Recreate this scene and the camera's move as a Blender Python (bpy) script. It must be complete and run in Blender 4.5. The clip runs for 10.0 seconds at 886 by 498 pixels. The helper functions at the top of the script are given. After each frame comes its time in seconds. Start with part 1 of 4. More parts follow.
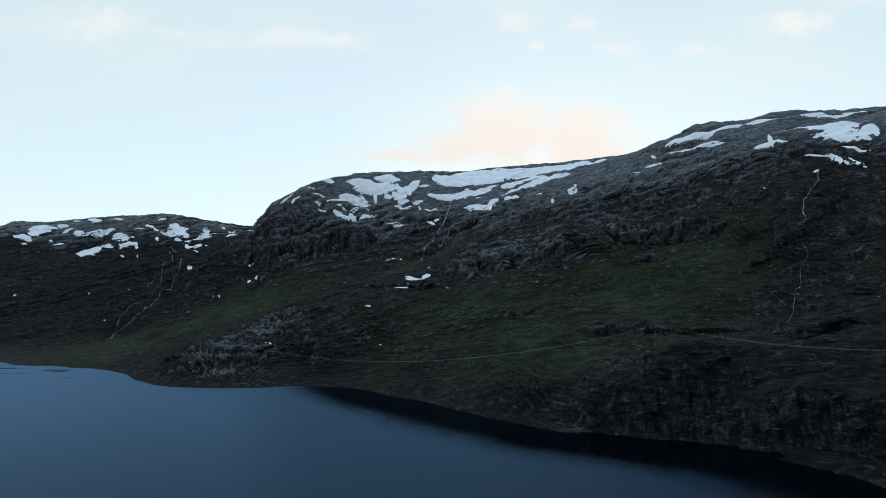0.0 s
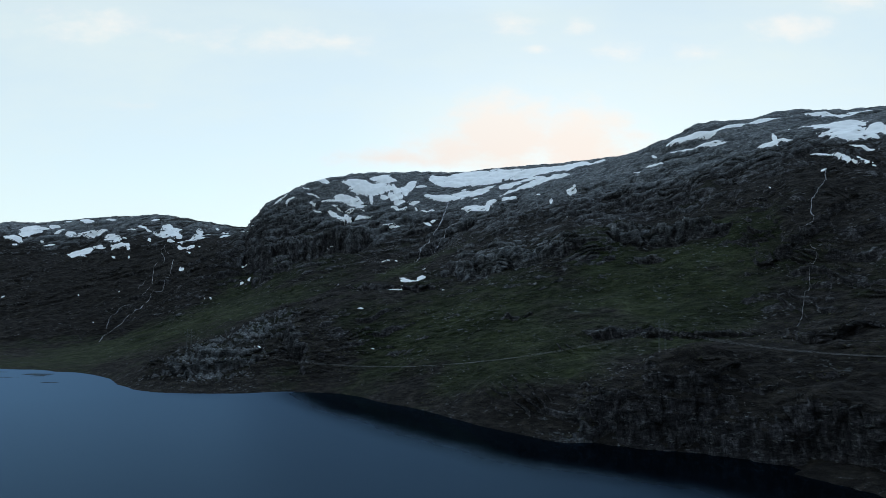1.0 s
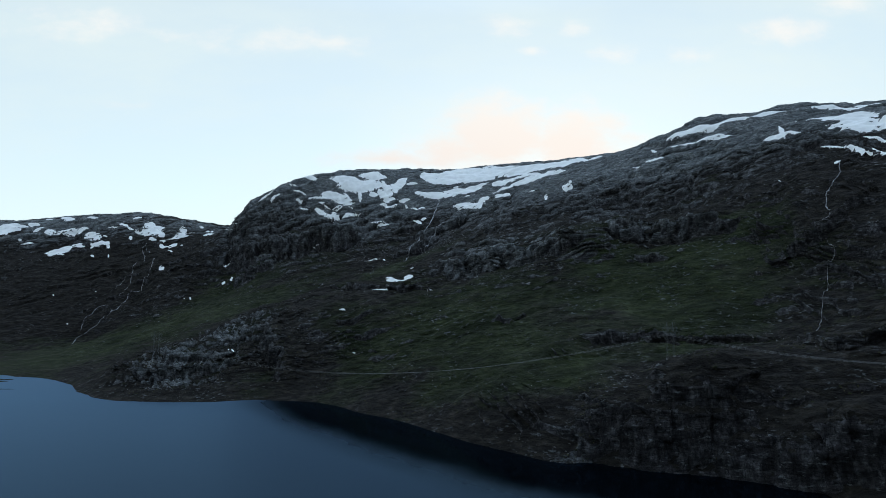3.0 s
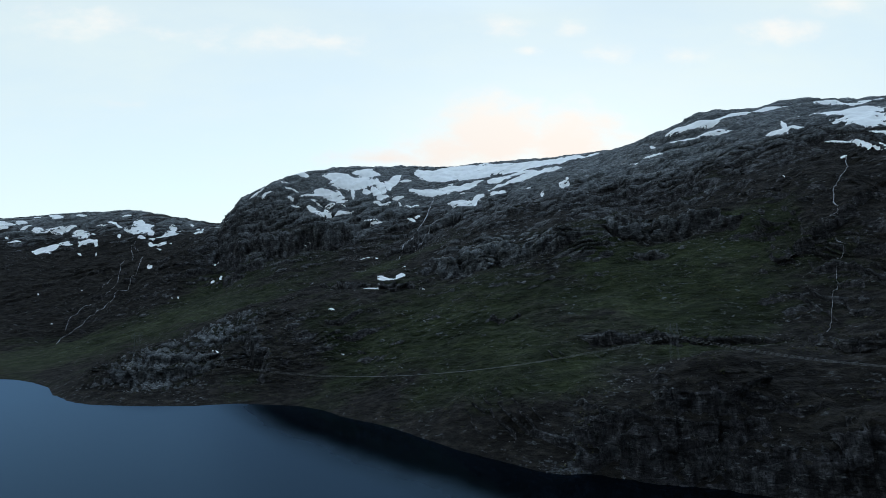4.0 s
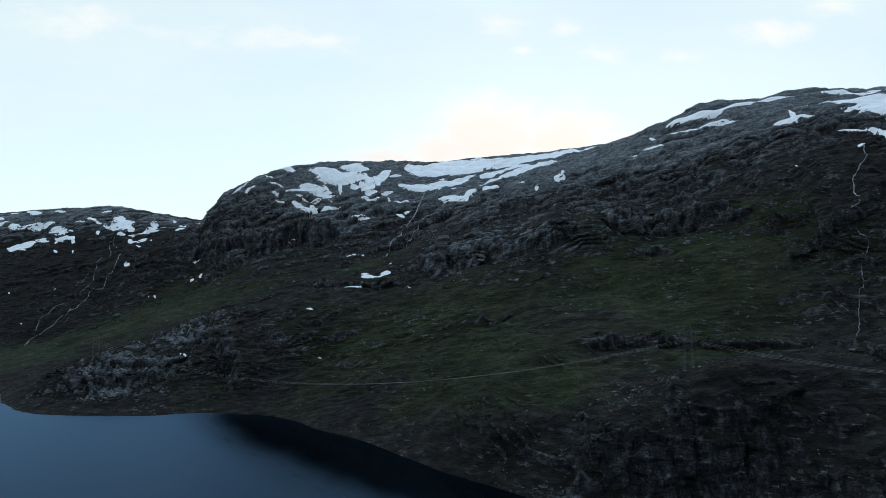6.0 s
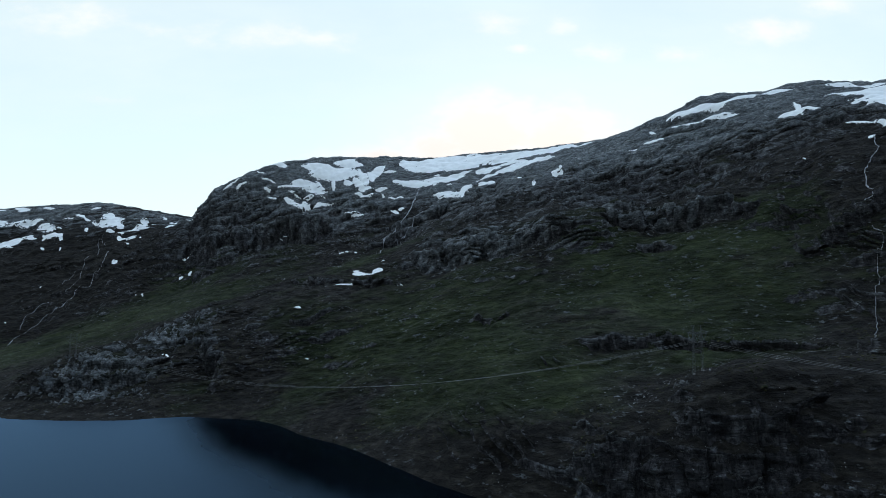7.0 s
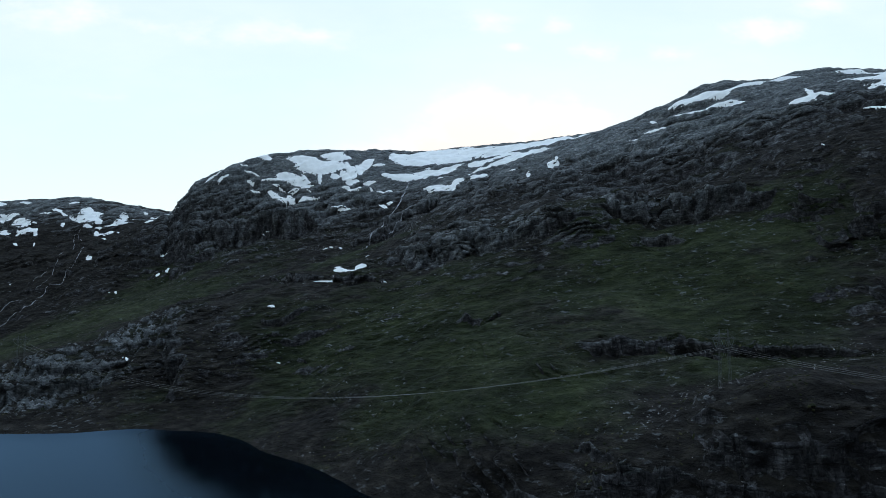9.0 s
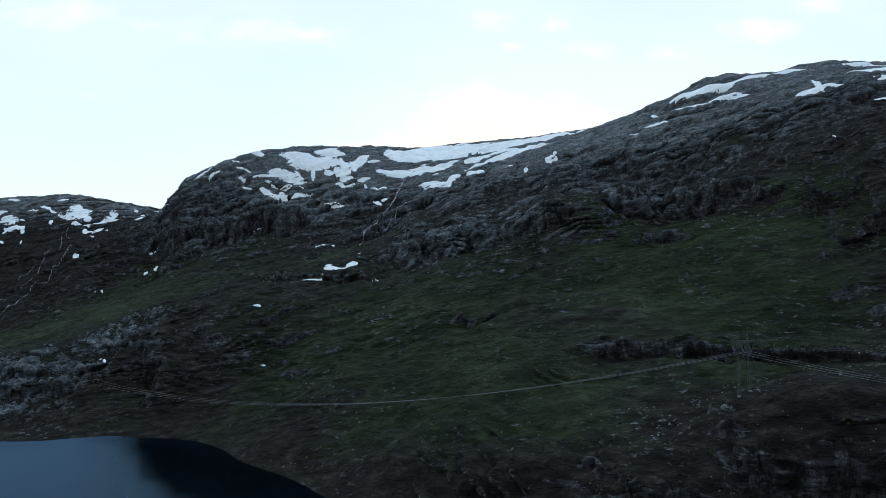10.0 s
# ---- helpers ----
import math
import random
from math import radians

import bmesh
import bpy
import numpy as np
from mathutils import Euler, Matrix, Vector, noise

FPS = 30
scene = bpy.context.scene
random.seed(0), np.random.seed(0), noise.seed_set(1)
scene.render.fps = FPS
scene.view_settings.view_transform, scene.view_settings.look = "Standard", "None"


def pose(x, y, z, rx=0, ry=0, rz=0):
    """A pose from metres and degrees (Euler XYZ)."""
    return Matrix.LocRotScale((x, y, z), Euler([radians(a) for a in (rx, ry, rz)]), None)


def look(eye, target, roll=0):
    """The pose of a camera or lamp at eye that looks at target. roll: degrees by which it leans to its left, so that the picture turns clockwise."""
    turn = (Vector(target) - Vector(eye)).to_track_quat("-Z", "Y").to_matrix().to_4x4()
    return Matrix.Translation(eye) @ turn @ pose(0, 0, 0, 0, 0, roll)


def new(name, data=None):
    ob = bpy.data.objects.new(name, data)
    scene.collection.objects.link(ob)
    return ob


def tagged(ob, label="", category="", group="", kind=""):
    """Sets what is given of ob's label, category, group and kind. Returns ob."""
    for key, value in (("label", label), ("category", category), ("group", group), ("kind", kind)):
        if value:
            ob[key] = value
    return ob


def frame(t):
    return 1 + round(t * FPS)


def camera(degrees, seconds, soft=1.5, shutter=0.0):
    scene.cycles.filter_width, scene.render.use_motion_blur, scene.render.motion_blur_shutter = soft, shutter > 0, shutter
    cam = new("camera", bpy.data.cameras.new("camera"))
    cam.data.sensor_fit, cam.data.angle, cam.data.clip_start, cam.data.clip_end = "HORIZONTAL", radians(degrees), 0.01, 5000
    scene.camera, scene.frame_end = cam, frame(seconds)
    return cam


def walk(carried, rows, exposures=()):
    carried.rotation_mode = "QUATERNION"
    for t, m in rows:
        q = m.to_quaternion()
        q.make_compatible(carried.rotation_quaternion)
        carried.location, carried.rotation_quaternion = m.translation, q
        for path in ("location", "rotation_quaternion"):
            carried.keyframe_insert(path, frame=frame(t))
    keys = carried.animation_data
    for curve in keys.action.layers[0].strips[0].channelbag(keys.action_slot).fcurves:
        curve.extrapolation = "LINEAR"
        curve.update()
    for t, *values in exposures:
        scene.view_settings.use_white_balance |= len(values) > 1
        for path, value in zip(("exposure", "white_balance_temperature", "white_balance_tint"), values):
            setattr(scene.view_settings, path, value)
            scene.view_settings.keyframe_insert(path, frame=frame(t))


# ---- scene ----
cam = camera(72.1, 10.0, soft=0.5)
METRES, EYE, TILT, LEAN, TURN = 280.0, 102.0, 4.95, 0.0, 0.0
ROWS = [
    (0.0, 0.0, 0.0, 0.0, 0.0, 0.0, 0.0),
    (0.5, 0.0092, 0.0482, -0.0048, -0.04, 0.14, -0.06),
    (1.0, 0.0183, 0.0969, -0.0099, -0.12, 0.26, -0.13),
    (1.5, 0.0274, 0.1456, -0.0146, -0.22, 0.32, -0.17),
    (2.0, 0.0359, 0.1943, -0.0185, -0.34, 0.33, -0.19),
    (2.5, 0.0446, 0.2431, -0.0228, -0.45, 0.38, -0.23),
    (4.0, 0.0717, 0.3911, -0.0359, -0.94, 0.33, -0.32),
    (4.5, 0.0805, 0.44, -0.04, -1.09, 0.33, -0.34),
    (5.0, 0.0896, 0.4889, -0.0439, -1.22, 0.34, -0.37),
    (5.5, 0.0984, 0.5377, -0.0481, -1.34, 0.33, -0.4),
    (7.0, 0.1231, 0.685, -0.0608, -1.76, 0.12, -0.4),
    (7.5, 0.1321, 0.7341, -0.065, -1.89, 0.07, -0.43),
    (8.0, 0.1406, 0.7832, -0.0687, -2.02, 0.03, -0.47),
    (8.5, 0.1494, 0.8335, -0.073, -2.17, 0.01, -0.5),
    (9.0, 0.1582, 0.8828, -0.0765, -2.29, -0.04, -0.5),
    (9.5, 0.1666, 0.9322, -0.0805, -2.4, -0.1, -0.5),
    (10.0, 0.1753, 0.9808, -0.0846, -2.53, -0.13, -0.52),
]
walk(cam, [(t, pose(0, 0, EYE, TILT, LEAN, TURN) @ pose(METRES * x, METRES * y, METRES * z, 90 + pitch, roll, yaw)) for t, x, y, z, yaw, pitch, roll in ROWS], exposures=[(0, 1.12), (5, 1.2), (10, 1.34)])

# ---- light ----
world = bpy.data.worlds.new("evening_sky")
scene.world = world
world.use_nodes = True
SUN_AZIMUTH, SUN_HEIGHT = 8.0, 9.0
# Clouds: across, up, half width, half height (tangents from due north), weight.
CLOUDS = [(0.108, 0.288, 0.095, 0.075, 1.5), (-0.08, 0.243, 0.13, 0.022, 0.95), (0.235, 0.272, 0.11, 0.07, 1.25), (0.02, 0.262, 0.09, 0.046, 1.15), (0.296, 0.43, 0.06, 0.02, 0.8), (0.122, 0.478, 0.065, 0.022, 0.8), (0.161, 0.432, 0.03, 0.01, 0.6),
          (0.229, 0.475, 0.034, 0.02, 0.7), (0.597, 0.47, 0.08, 0.03, 0.8), (0.413, 0.427, 0.08, 0.018, 0.65), (0.704, 0.525, 0.08, 0.025, 0.75), (-0.281, 0.452, 0.13, 0.034, 0.7), (-0.166, 0.444, 0.08, 0.024, 0.65),
          (-0.622, 0.472, 0.13, 0.04, 0.7), (-0.442, 0.455, 0.08, 0.02, 0.55), (-0.53, 0.335, 0.06, 0.014, 0.4)]


def build_world():
    tree = world.node_tree
    tree.nodes.clear()
    n, link = tree.nodes.new, tree.links.new

    def maths(op, a, b=0.0, c=None):
        m = n("ShaderNodeMath")
        m.operation = op
        for socket, value in zip(m.inputs, (a, b, c)):
            if value is None:
                continue
            if isinstance(value, (int, float)):
                socket.default_value = value
            else:
                link(value, socket)
        return m.outputs[0]

    out, back, sky = n("ShaderNodeOutputWorld"), n("ShaderNodeBackground"), n("ShaderNodeTexSky")
    sky.sky_type, sky.sun_disc = "NISHITA", False
    sky.sun_elevation, sky.sun_rotation = radians(SUN_HEIGHT), radians(SUN_AZIMUTH)
    sky.altitude, sky.air_density, sky.dust_density, sky.ozone_density = 900, 1.0, 0.15, 2.0
    way, split = n("ShaderNodeTexCoord"), n("ShaderNodeSeparateXYZ")
    link(way.outputs["Generated"], split.inputs[0])
    ahead = maths("MAXIMUM", split.outputs[1], 0.08)
    u, v = maths("DIVIDE", split.outputs[0], ahead), maths("DIVIDE", split.outputs[2], ahead)
    flat = n("ShaderNodeCombineXYZ")
    link(u, flat.inputs[0]), link(v, flat.inputs[1])

    def fluff(scale, detail, stretch):
        m, t = n("ShaderNodeMapping"), n("ShaderNodeTexNoise")
        m.inputs["Scale"].default_value = stretch
        t.inputs["Scale"].default_value, t.inputs["Detail"].default_value, t.inputs["Roughness"].default_value = scale, detail, 0.6
        link(flat.outputs[0], m.inputs[0]), link(m.outputs[0], t.inputs["Vector"])
        return t.outputs["Fac"]

    puff = fluff(11.0, 8.0, (1, 1.8, 1))
    body = None
    for cu, cv, wu, wv, weight in CLOUDS:
        a = maths("DIVIDE", maths("SUBTRACT", u, cu), wu)
        b = maths("DIVIDE", maths("SUBTRACT", v, cv), wv)
        r = maths("SQRT", maths("ADD", maths("MULTIPLY", a, a), maths("MULTIPLY", b, b)))
        f = maths("MULTIPLY", maths("SUBTRACT", 1.25, maths("MULTIPLY", r, 0.85)), weight)
        f = maths("MAXIMUM", f, 0.0)
        body = f if body is None else maths("MAXIMUM", body, f)
    shape = maths("ADD", body, maths("MULTIPLY", maths("SUBTRACT", puff, 0.5), maths("MULTIPLY", 2.2, maths("MINIMUM", maths("MULTIPLY", body, 2.5), 1.0))))
    dense = n("ShaderNodeMapRange")
    dense.interpolation_type = "SMOOTHSTEP"
    dense.inputs["From Min"].default_value, dense.inputs["From Max"].default_value = 0.2, 1.35
    dense.inputs["To Max"].default_value = 0.9
    link(shape, dense.inputs["Value"])
    veil = n("ShaderNodeMapRange")
    veil.inputs["From Min"].default_value, veil.inputs["From Max"].default_value = 0.42, 0.72
    veil.inputs["To Min"].default_value, veil.inputs["To Max"].default_value = 0.74, 0.9
    link(fluff(2.2, 6.0, (1, 2.6, 1)), veil.inputs["Value"])
    glow = n("ShaderNodeMix")
    glow.data_type = "RGBA"
    low = n("ShaderNodeMapRange")
    low.inputs["From Min"].default_value, low.inputs["From Max"].default_value = 0.22, 0.4
    link(v, low.inputs["Value"])
    link(low.outputs[0], glow.inputs[0])
    glow.inputs[6].default_value, glow.inputs[7].default_value = (*CLOUD_LOW, 1), (*CLOUD_HIGH, 1)
    mix = n("ShaderNodeMix")
    mix.data_type = "RGBA"
    thin = n("ShaderNodeMix")
    thin.data_type = "RGBA"
    lower, hue = n("ShaderNodeMapRange"), n("ShaderNodeMix")
    hue.data_type = "RGBA"
    lower.inputs["From Min"].default_value, lower.inputs["From Max"].default_value = 0.44, 0.68
    link(split.outputs[2], lower.inputs["Value"])
    link(lower.outputs[0], hue.inputs[0])
    hue.inputs[6].default_value, hue.inputs[7].default_value = (*VEIL, 1), (*VEIL_HIGH, 1)
    link(hue.outputs[2], thin.inputs[7])
    link(veil.outputs[0], thin.inputs[0]), link(sky.outputs[0], thin.inputs[6])
    link(dense.outputs[0], mix.inputs[0]), link(thin.outputs[2], mix.inputs[6]), link(glow.outputs[2], mix.inputs[7])
    away, dusk = n("ShaderNodeMapRange"), n("ShaderNodeMix")
    away.interpolation_type = "SMOOTHSTEP"
    for socket, value in zip(("From Min", "From Max", "To Min", "To Max"), (-0.9, 0.25, 0.4, 1.0)):
        away.inputs[socket].default_value = value
    link(split.outputs[1], away.inputs["Value"])
    dusk.data_type, dusk.blend_type = "RGBA", "MULTIPLY"
    dusk.inputs[0].default_value = 1.0
    link(mix.outputs[2], dusk.inputs[6]), link(away.outputs[0], dusk.inputs[7])
    a, b = maths("DIVIDE", maths("SUBTRACT", u, 0.36), 0.55), maths("DIVIDE", maths("SUBTRACT", v, 0.24), 0.26)
    near = maths("SUBTRACT", 1.0, maths("MINIMUM", maths("ADD", maths("MULTIPLY", a, a), maths("MULTIPLY", b, b)), 1.0))
    warm = n("ShaderNodeMix")
    warm.data_type, warm.blend_type = "RGBA", "MULTIPLY"
    warm.inputs[7].default_value = (1.1, 1.05, 1.0, 1)
    link(near, warm.inputs[0]), link(dusk.outputs[2], warm.inputs[6])
    back.inputs["Strength"].default_value = 0.12
    link(warm.outputs[2], back.inputs["Color"])
    link(back.outputs[0], out.inputs["Surface"])


CLOUD_LOW, CLOUD_HIGH, VEIL, VEIL_HIGH = (3.4, 3.1, 2.95), (3.6, 3.6, 3.5), (3.02, 3.46, 3.42), (3.4, 4.5, 6.1)
build_world()
sun_lamp = new("sun", bpy.data.lights.new("sun", "SUN"))
sun_lamp.data.energy, sun_lamp.data.angle, sun_lamp.data.color = 0.5, radians(12), (1.0, 0.86, 0.7)
a, e = radians(SUN_AZIMUTH), radians(SUN_HEIGHT)
sun_lamp.matrix_world = look((0, 0, 900), (-900 * math.sin(a), -900 * math.cos(a), 900 - 900 * math.tan(e)))


# ---- materials ----
def material(name, build):
    mat = bpy.data.materials.new(name)
    mat.use_nodes = True
    tree = mat.node_tree
    build(tree, tree.nodes["Principled BSDF"])
    return mat


def noise_node(tree, coord, scale, detail=6.0, rough=0.6, stretch=None):
    t = tree.nodes.new("ShaderNodeTexNoise")
    t.inputs["Scale"].default_value, t.inputs["Detail"].default_value, t.inputs["Roughness"].default_value = scale, detail, rough
    if stretch:
        m = tree.nodes.new("ShaderNodeMapping")
        m.inputs["Scale"].default_value = stretch
        tree.links.new(coord, m.inputs["Vector"])
        coord = m.outputs[0]
    tree.links.new(coord, t.inputs["Vector"])
    return t.outputs["Fac"]


def ramp_node(tree, value, stops):
    r = tree.nodes.new("ShaderNodeValToRGB")
    r.color_ramp.elements.remove(r.color_ramp.elements[1])
    for i, (at, colour) in enumerate(stops):
        el = r.color_ramp.elements[0] if i == 0 else r.color_ramp.elements.new(at)
        el.position, el.color = at, (*colour, 1) if not isinstance(colour, (int, float)) else (colour, colour, colour, 1)
    tree.links.new(value, r.inputs[0])
    return r.outputs["Color"]


def mix_node(tree, fac, a, b, mode="MIX"):
    m = tree.nodes.new("ShaderNodeMix")
    m.data_type, m.blend_type = "RGBA", mode
    for socket, value in ((m.inputs[0], fac), (m.inputs[6], a), (m.inputs[7], b)):
        if isinstance(value, (int, float)):
            socket.default_value = value
        elif isinstance(value, tuple):
            socket.default_value = (*value, 1)
        else:
            tree.links.new(value, socket)
    return m.outputs[2]


def bump_node(tree, height, strength, distance, normal=None):
    b = tree.nodes.new("ShaderNodeBump")
    b.inputs["Strength"].default_value, b.inputs["Distance"].default_value = strength, distance
    tree.links.new(height, b.inputs["Height"])
    if normal:
        tree.links.new(normal, b.inputs["Normal"])
    return b.outputs[0]


def position(tree):
    return tree.nodes.new("ShaderNodeNewGeometry").outputs["Position"]


def attribute(tree, name):
    node = tree.nodes.new("ShaderNodeAttribute")
    node.attribute_name = name
    return node.outputs["Fac"]


def maths_node(tree, op, a, b):
    m = tree.nodes.new("ShaderNodeMath")
    m.operation = op
    for socket, value in zip(m.inputs, (a, b)):
        if isinstance(value, (int, float)):
            socket.default_value = value
        else:
            tree.links.new(value, socket)
    return m.outputs[0]


def cells(tree, coord, scale, stretch, wander):
    """Broken blocks: a random value for each, and the distance to its edge."""
    warp, add, m = tree.nodes.new("ShaderNodeTexNoise"), tree.nodes.new("ShaderNodeVectorMath"), tree.nodes.new("ShaderNodeMapping")
    warp.inputs["Scale"].default_value, warp.inputs["Detail"].default_value = scale * 1.3, 4.0
    tree.links.new(coord, warp.inputs["Vector"])
    add.operation = "MULTIPLY_ADD"
    add.inputs[1].default_value = (wander, wander, wander)
    tree.links.new(warp.outputs["Color"], add.inputs[0]), tree.links.new(coord, add.inputs[2])
    m.inputs["Scale"].default_value = stretch
    tree.links.new(add.outputs[0], m.inputs["Vector"])
    made = []
    for feature in ("F1", "DISTANCE_TO_EDGE"):
        v = tree.nodes.new("ShaderNodeTexVoronoi")
        v.feature = feature
        v.inputs["Scale"].default_value = scale
        tree.links.new(m.outputs[0], v.inputs["Vector"])
        if feature == "F1":
            one = tree.nodes.new("ShaderNodeSeparateColor")
            tree.links.new(v.outputs["Color"], one.inputs[0])
            made.append(one.outputs[0])
        else:
            made.append(v.outputs["Distance"])
    return made


def fell_nodes(tree, bsdf):
    """Heath and grass between bare rock, told apart by the share of rock in the sheet; pale, lichened rock high up and
    on worn knolls, darker rock below. Sky light on crests and shade on steep faces are painted in through the pale
    share.
    """
    turn = tree.nodes.new("ShaderNodeMapping")
    turn.inputs["Rotation"].default_value = (0.0, radians(6), radians(8))
    tree.links.new(position(tree), turn.inputs["Vector"])
    p = turn.outputs[0]
    streak = noise_node(tree, p, 0.07, 8, 0.6, (0.4, 0.4, 2.2))
    patch = noise_node(tree, p, 0.012, 6, 0.6)
    tuft = noise_node(tree, p, 0.16, 8, 0.66, (0.5, 0.5, 1.7))
    flute = noise_node(tree, p, 0.14, 8, 0.64, (1.3, 1.3, 0.4))
    fleck = noise_node(tree, p, 0.5, 5, 0.6, (0.7, 0.7, 1.4))
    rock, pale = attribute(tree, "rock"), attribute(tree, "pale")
    green = ramp_node(tree, maths_node(tree, "ADD", maths_node(tree, "MULTIPLY", tuft, 0.5), maths_node(tree, "MULTIPLY", patch, 0.5)),
                      [(0.34, (0.0072, 0.0096, 0.0045)), (0.46, (0.0170, 0.0228, 0.0095)), (0.56, (0.035, 0.0455, 0.019)), (0.66, (0.084, 0.098, 0.050))])
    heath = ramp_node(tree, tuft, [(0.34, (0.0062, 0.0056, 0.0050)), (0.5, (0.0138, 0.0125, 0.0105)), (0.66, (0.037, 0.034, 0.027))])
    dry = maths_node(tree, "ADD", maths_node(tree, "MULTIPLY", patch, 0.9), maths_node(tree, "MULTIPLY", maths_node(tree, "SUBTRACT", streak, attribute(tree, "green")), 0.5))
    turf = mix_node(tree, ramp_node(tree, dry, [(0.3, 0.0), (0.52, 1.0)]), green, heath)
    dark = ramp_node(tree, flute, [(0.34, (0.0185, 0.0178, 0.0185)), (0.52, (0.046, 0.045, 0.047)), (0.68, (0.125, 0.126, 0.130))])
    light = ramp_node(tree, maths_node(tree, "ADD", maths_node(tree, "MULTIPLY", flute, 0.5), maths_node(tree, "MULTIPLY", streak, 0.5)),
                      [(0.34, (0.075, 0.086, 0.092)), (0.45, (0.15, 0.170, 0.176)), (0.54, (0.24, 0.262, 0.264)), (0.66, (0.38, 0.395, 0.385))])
    block = cells(tree, p, 0.2, (0.42, 0.55, 1.3), 3.0)
    facet = ramp_node(tree, block[0], [(0.0, 0.62), (0.5, 0.95), (1.0, 1.35)])
    dark, light = mix_node(tree, 0.5, dark, facet, "MULTIPLY"), mix_node(tree, 0.7, light, facet, "MULTIPLY")
    joint = maths_node(tree, "ABSOLUTE", maths_node(tree, "SUBTRACT", noise_node(tree, p, 0.17, 5, 0.55, (1.6, 1.6, 0.3)), 0.5), 0.0)
    layer = maths_node(tree, "ABSOLUTE", maths_node(tree, "SUBTRACT", noise_node(tree, p, 0.15, 5, 0.55, (0.3, 0.3, 2.2)), 0.5), 0.0)
    split = maths_node(tree, "MINIMUM", joint, layer)
    lines = ramp_node(tree, split, [(0.0, 0.35), (0.03, 1.0)])
    dark, light = mix_node(tree, 1.0, dark, lines, "MULTIPLY"), mix_node(tree, 1.0, light, lines, "MULTIPLY")
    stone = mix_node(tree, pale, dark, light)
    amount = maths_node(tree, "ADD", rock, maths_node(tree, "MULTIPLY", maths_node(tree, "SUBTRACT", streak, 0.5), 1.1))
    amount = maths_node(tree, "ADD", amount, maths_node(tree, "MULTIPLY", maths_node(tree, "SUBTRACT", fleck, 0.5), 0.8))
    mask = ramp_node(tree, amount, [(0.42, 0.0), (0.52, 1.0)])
    chip = cells(tree, p, 0.6, (0.5, 0.6, 1.2), 1.0)
    stone = mix_node(tree, 0.6, stone, ramp_node(tree, chip[0], [(0.0, 0.5), (0.5, 0.95), (1.0, 1.5)]), "MULTIPLY")
    speck = ramp_node(tree, noise_node(tree, p, 0.3, 5, 0.62, (0.55, 0.55, 1.7)), [(0.59, 0.0), (0.64, 1.0)])
    speck = maths_node(tree, "MULTIPLY", speck, ramp_node(tree, maths_node(tree, "ADD", noise_node(tree, p, 0.02, 5, 0.65), maths_node(tree, "MULTIPLY", rock, 0.25)), [(0.46, 0.0), (0.62, 0.85)]))
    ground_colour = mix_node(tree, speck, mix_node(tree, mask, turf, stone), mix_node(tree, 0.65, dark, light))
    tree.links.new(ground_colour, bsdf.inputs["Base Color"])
    bsdf.inputs["Roughness"].default_value = 0.95
    bsdf.inputs["Specular IOR Level"].default_value = 0.12
    tree.links.new(bump_node(tree, tuft, 1.0, 2.2, bump_node(tree, fleck, 1.0, 1.0, bump_node(tree, split, 1.0, 7.0, bump_node(tree, block[1], 1.0, 2.0)))), bsdf.inputs["Normal"])


def water_nodes(tree, bsdf):
    """Dark lake: gloss by Fresnel over an almost black body, mirror-calm in the lee of the shore and ruffled outside."""
    p = position(tree)
    calm = maths_node(tree, "ADD", attribute(tree, "shelter"), maths_node(tree, "MULTIPLY", maths_node(tree, "SUBTRACT", noise_node(tree, p, 0.014, 6, 0.65, (1.0, 0.35, 1.0)), 0.5), 0.5))
    wave = tree.nodes.new("ShaderNodeBump")
    wave.inputs["Distance"].default_value = 0.2
    tree.links.new(noise_node(tree, p, 0.8, 4, 0.6, (1.0, 0.6, 1.0)), wave.inputs["Height"])
    tree.links.new(ramp_node(tree, calm, [(0.25, 0.5), (0.6, 0.03)]), wave.inputs["Strength"])
    normal = wave.outputs[0]
    bsdf.inputs["Base Color"].default_value = (0.0012, 0.002, 0.003, 1)
    bsdf.inputs["Specular IOR Level"].default_value = 0.0
    bsdf.inputs["Roughness"].default_value = 1.0
    gloss, fresnel, mix = tree.nodes.new("ShaderNodeBsdfGlossy"), tree.nodes.new("ShaderNodeFresnel"), tree.nodes.new("ShaderNodeMixShader")
    gloss.inputs["Color"].default_value = (0.235, 0.40, 0.59, 1)
    tree.links.new(ramp_node(tree, calm, [(0.2, 0.36), (0.45, 0.26), (0.7, 0.08)]), gloss.inputs["Roughness"])
    fresnel.inputs["IOR"].default_value = 1.333
    tree.links.new(normal, gloss.inputs["Normal"])
    out = tree.nodes["Material Output"]
    tree.links.new(fresnel.outputs[0], mix.inputs[0]), tree.links.new(bsdf.outputs[0], mix.inputs[1]), tree.links.new(gloss.outputs[0], mix.inputs[2])
    tree.links.new(mix.outputs[0], out.inputs["Surface"])


def snow_nodes(tree, bsdf):
    p = position(tree)
    tint = ramp_node(tree, noise_node(tree, p, 0.05, 7, 0.65), [(0.3, (0.74, 0.76, 0.74)), (0.6, (0.9, 0.92, 0.89))])
    tree.links.new(tint, bsdf.inputs["Base Color"])
    bsdf.inputs["Roughness"].default_value = 0.7
    tree.links.new(bump_node(tree, noise_node(tree, p, 0.4, 5, 0.6), 0.3, 0.4), bsdf.inputs["Normal"])


